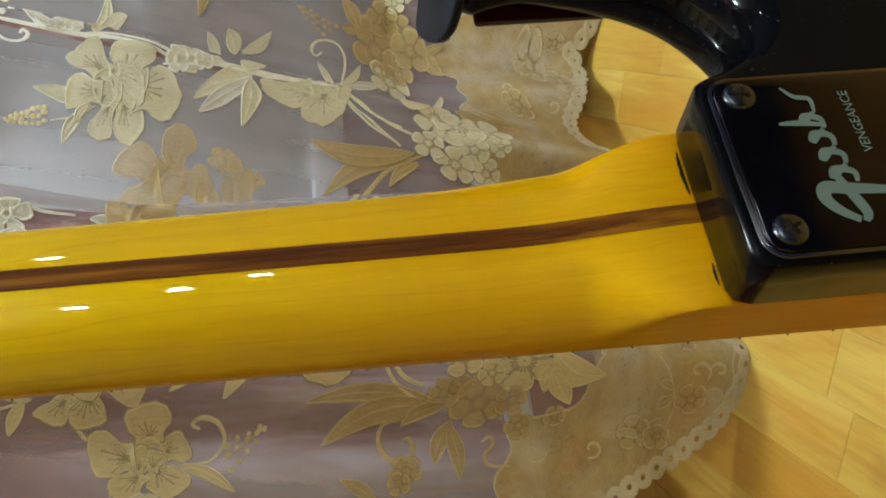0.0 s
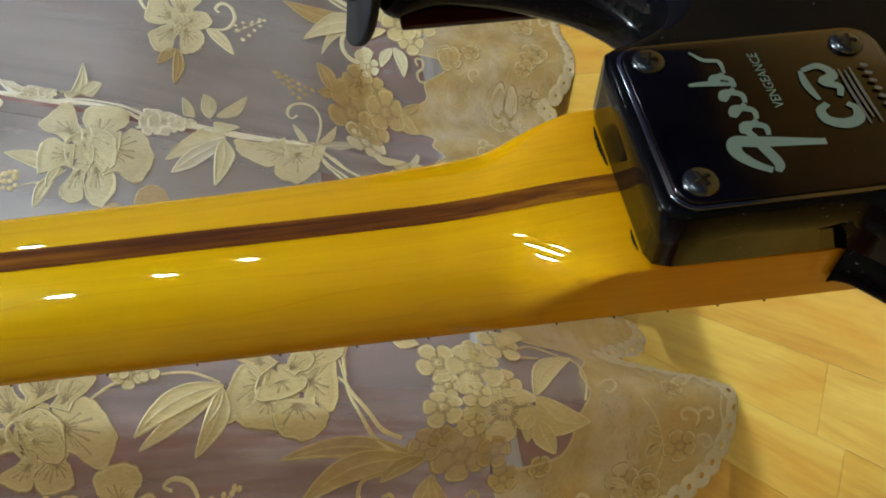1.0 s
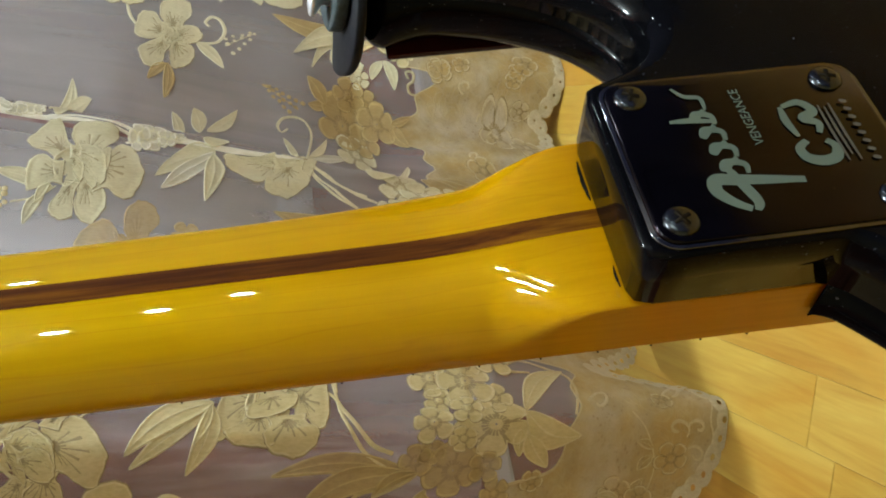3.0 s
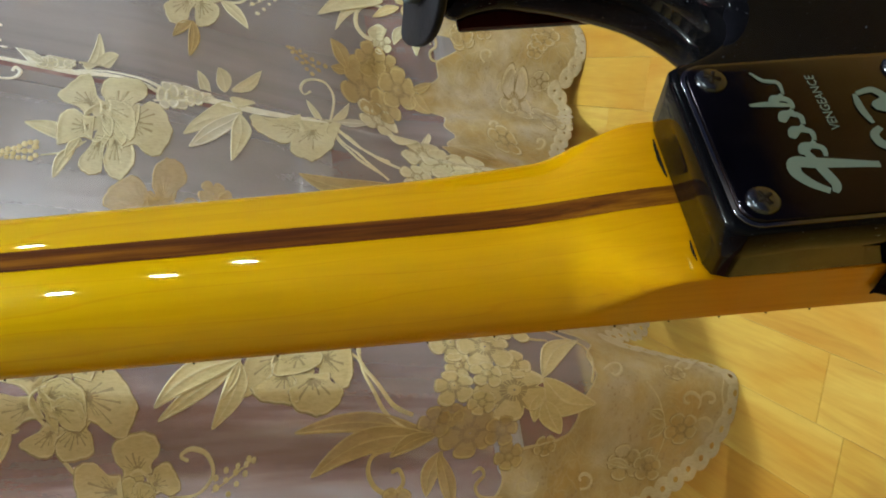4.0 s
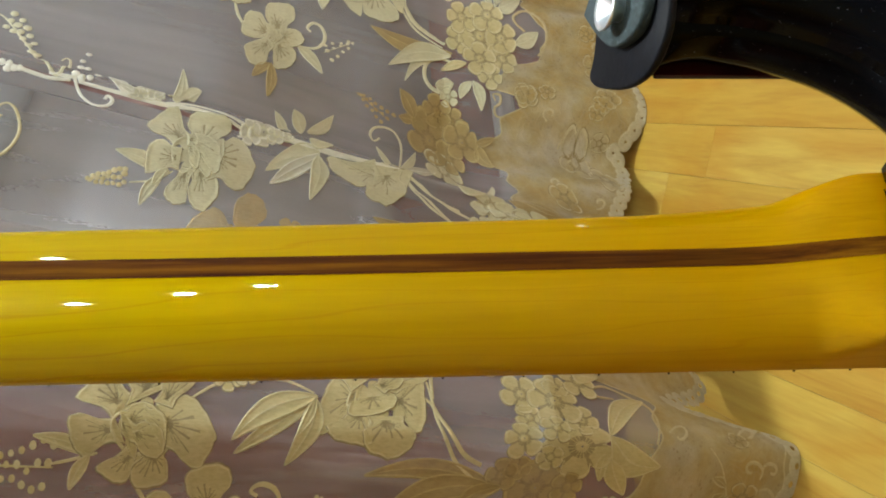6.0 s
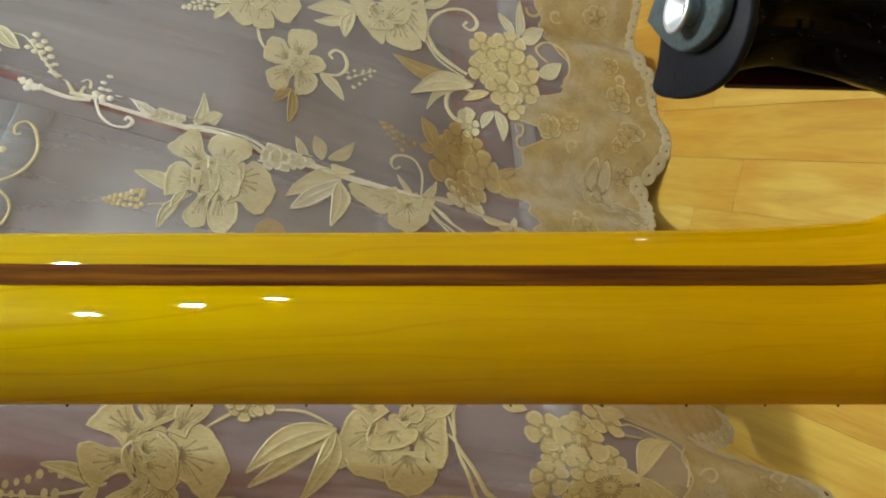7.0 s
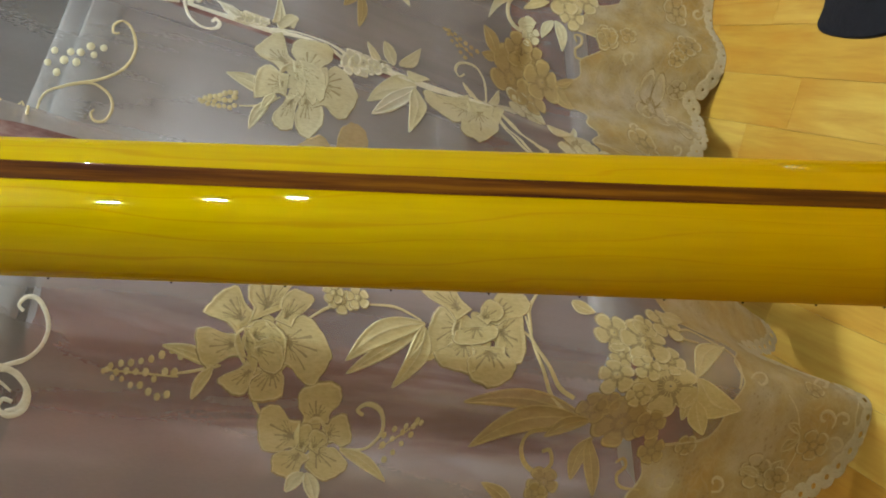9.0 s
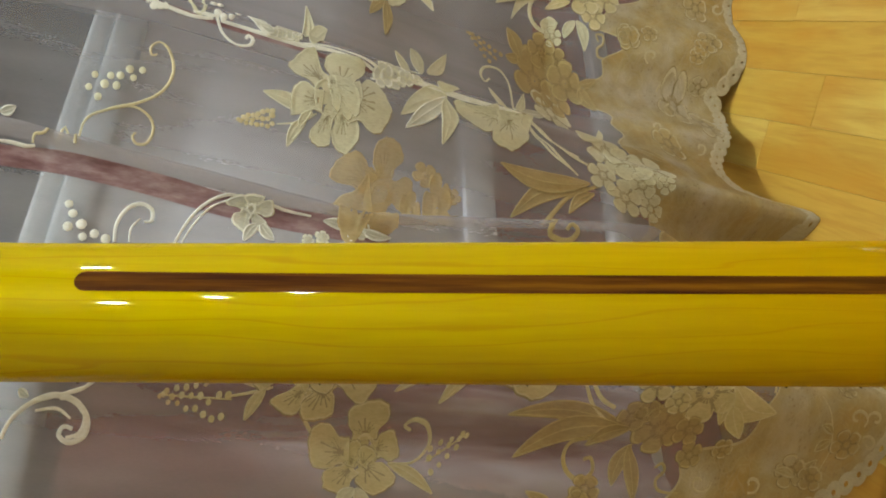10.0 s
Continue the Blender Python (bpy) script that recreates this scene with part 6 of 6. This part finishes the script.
cord((0.9335, 0.1480), (0.9383, 0.1541), (0.9443, 0.1538), (0.9476, 0.1487), (0.9470, 0.1431), (0.9437, 0.1406), (0.9410, 0.1416), (0.9402, 0.1442), wide=0.0044, mat=LACE_RIM)
cord((1.0635, 0.0670), (1.0655, 0.0581), (1.0716, 0.0542), (1.0772, 0.0563), (1.0793, 0.0618), (1.0773, 0.0664), (1.0741, 0.0675), (1.0722, 0.0657), wide=0.0048, mat=LACE_RIM)
posy(LACE, (1.2213, 0.0710, 0.0189, 0.79),
     (0.9683, 0.1841, 0.0162, 1.01),
     (1.0454, 0.0609, 0.0181, 1.28),
     (0.9736, 0.0585, 0.0180, 1.03),
     (1.0913, 0.0789, 0.0143, 0.89),
     (0.9729, 0.1514, 0.0117, 1.04),
     (0.9497, 0.0758, 0.0131, 0.75))
cord((0.8651, 0.1047), (0.8598, 0.1166), (0.8708, 0.1169), (0.8829, 0.1124), (0.8889, 0.1067), (0.8894, 0.1015), (0.8860, 0.0999), (0.8820, 0.1018), wide=0.0044, mat=LACE_RIM)
cord((0.9033, 0.1250), (0.9106, 0.1227), (0.9139, 0.1159), (0.9127, 0.1090), (0.9086, 0.1063), (0.9049, 0.1083), (0.9037, 0.1122), (0.9051, 0.1146), wide=0.0045, mat=LACE_RIM)
cord((0.8022, 0.1675), (0.8048, 0.1598), (0.8130, 0.1539), (0.8215, 0.1523), (0.8250, 0.1550), (0.8218, 0.1599), (0.8167, 0.1629), (0.8139, 0.1626), wide=0.0041, mat=LACE_RIM)
cord((0.7755, 0.1079), (0.7798, 0.0984), (0.7878, 0.0921), (0.7941, 0.0919), (0.7960, 0.0959), (0.7936, 0.1004), (0.7898, 0.1025), (0.7875, 0.1018), wide=0.0042, mat=LACE_RIM)
cord((0.8712, 0.0527), (0.8501, 0.0693), (0.8428, 0.0802), (0.8495, 0.0813), (0.8644, 0.0730), (0.8728, 0.0659), (0.8742, 0.0618), (0.8706, 0.0620), wide=0.0045, mat=LACE_RIM)
posy(LACE, (0.8860, 0.0990, 0.0224, 2.00),
     (0.9624, 0.1821, 0.0164, 0.97),
     (0.7851, 0.1520, 0.0185, 1.65),
     (0.9619, 0.0683, 0.0160, 0.83),
     (0.9172, 0.0627, 0.0153, 0.71),
     (0.8460, 0.0694, 0.0187, 1.61))


# pendant lamps that carry the bulbs
for place in BULBS:
    lamp = tagged(empty("pendant_lamp", Matrix.Translation(place)), "small pendant lamp hung from the ceiling on a cord", "lamp", group="pendant lamps")
    part("cord", tube([(0, 0, 0.085), (0, 0, TOP - place.z)], 0.003), LEATHER, lamp)
    part("socket", lathe([(0.0, 0.09), (0.014, 0.088), (0.018, 0.07), (0.018, 0.045), (0.0, 0.044)], 16), BRASS, lamp)


ceiling_lamp = tagged(empty("ceiling_lamp", Matrix.Translation(OVERHEAD)), "round white ceiling lamp close over the curtain", "lamp")
part("base", lathe([(0.0, TOP - OVERHEAD.z), (0.11, TOP - OVERHEAD.z), (0.11, TOP - OVERHEAD.z - 0.02), (0.05, 0.17), (0.03, 0.15), (0.0, 0.15)], 32), UPVC, ceiling_lamp)
part("socket", lathe([(0.0, 0.15), (0.02, 0.15), (0.02, 0.13), (0.0, 0.129)], 16), BRASS, ceiling_lamp)


# ---- floor ----
RUN = Vector((0.645, 0.764, 0)).normalized()
CROSS = Vector((RUN.y, -RUN.x, 0))
tagged(link("floor", boxed((X0, Y0, -0.06), (X1, Y1, -0.004)), SUB, smooth=False), "yellow-brown wood laminate floor laid diagonally", "floor", kind="structure")
floor = bpy.data.objects["floor"]
WIDE, START = 0.0677, 0.2968
TURN = math.atan2(RUN.y, RUN.x)
plank_meshes = {}


def plank_mesh(length):
    key = round(length, 2)
    if key not in plank_meshes:
        bm = bmesh.new()
        box(bm, (0.0002, -WIDE / 2 + 0.0001, -0.004), (key - 0.0002, WIDE / 2 - 0.0001, 0.0))
        top = [e for e in bm.edges if all(v.co.z > -0.001 for v in e.verts)]
        bmesh.ops.bevel(bm, geom=top, offset=0.00035, segments=1, affect="EDGES", profile=0.5)
        me = bpy.data.meshes.new("plank")
        bm.to_mesh(me)
        bm.free()
        me.materials.append(PLANK)
        plank_meshes[key] = me
    return plank_meshes[key]


dice = random.Random(5)
far_verts, far_faces = [], []
for k in range(-70, 75):
    c = START - WIDE / 2 - k * WIDE                       # the strip's middle, across
    s = -5.2 + dice.uniform(0, 0.4) if k != 6 else 0.621 - 16 * 0.36
    while s < 5.2:
        length = dice.choice((0.24, 0.3, 0.36, 0.42, 0.48)) if k != 6 else 0.36
        mid = CROSS * c + RUN * (s + length / 2)
        if 0.0 < mid.x < 1.75 and 0.0 < mid.y < 0.93:
            ob = new("plank", plank_mesh(length))
            ob.matrix_world = Matrix.Translation(CROSS * c + RUN * s) @ Matrix.Rotation(TURN, 4, "Z")
            ob.parent = floor
        elif X0 + 0.12 < mid.x < X1 - 0.12 and Y0 + 0.14 < mid.y < Y1 + 0.14:
            n = len(far_verts)
            corners = [CROSS * (c + a * (WIDE / 2 - 0.0003)) + RUN * (s + b) for a, b in ((-1, 0.0003), (-1, length - 0.0003), (1, length - 0.0003), (1, 0.0003))]
            far_verts += corners + [p + Vector((0, 0, -0.004)) for p in corners]
            far_faces += [(n, n + 1, n + 2, n + 3), (n, n + 4, n + 5, n + 1), (n + 1, n + 5, n + 6, n + 2), (n + 2, n + 6, n + 7, n + 3), (n + 3, n + 7, n + 4, n)]
        s += length
me = bpy.data.meshes.new("planks_beyond")
me.from_pydata(far_verts, [], far_faces)
me.materials.append(PLANK_FAR)
far = new("planks_beyond", me)
far.parent = floor
tagged(far, "yellow laminate planks over the rest of the floor", kind="stuff")
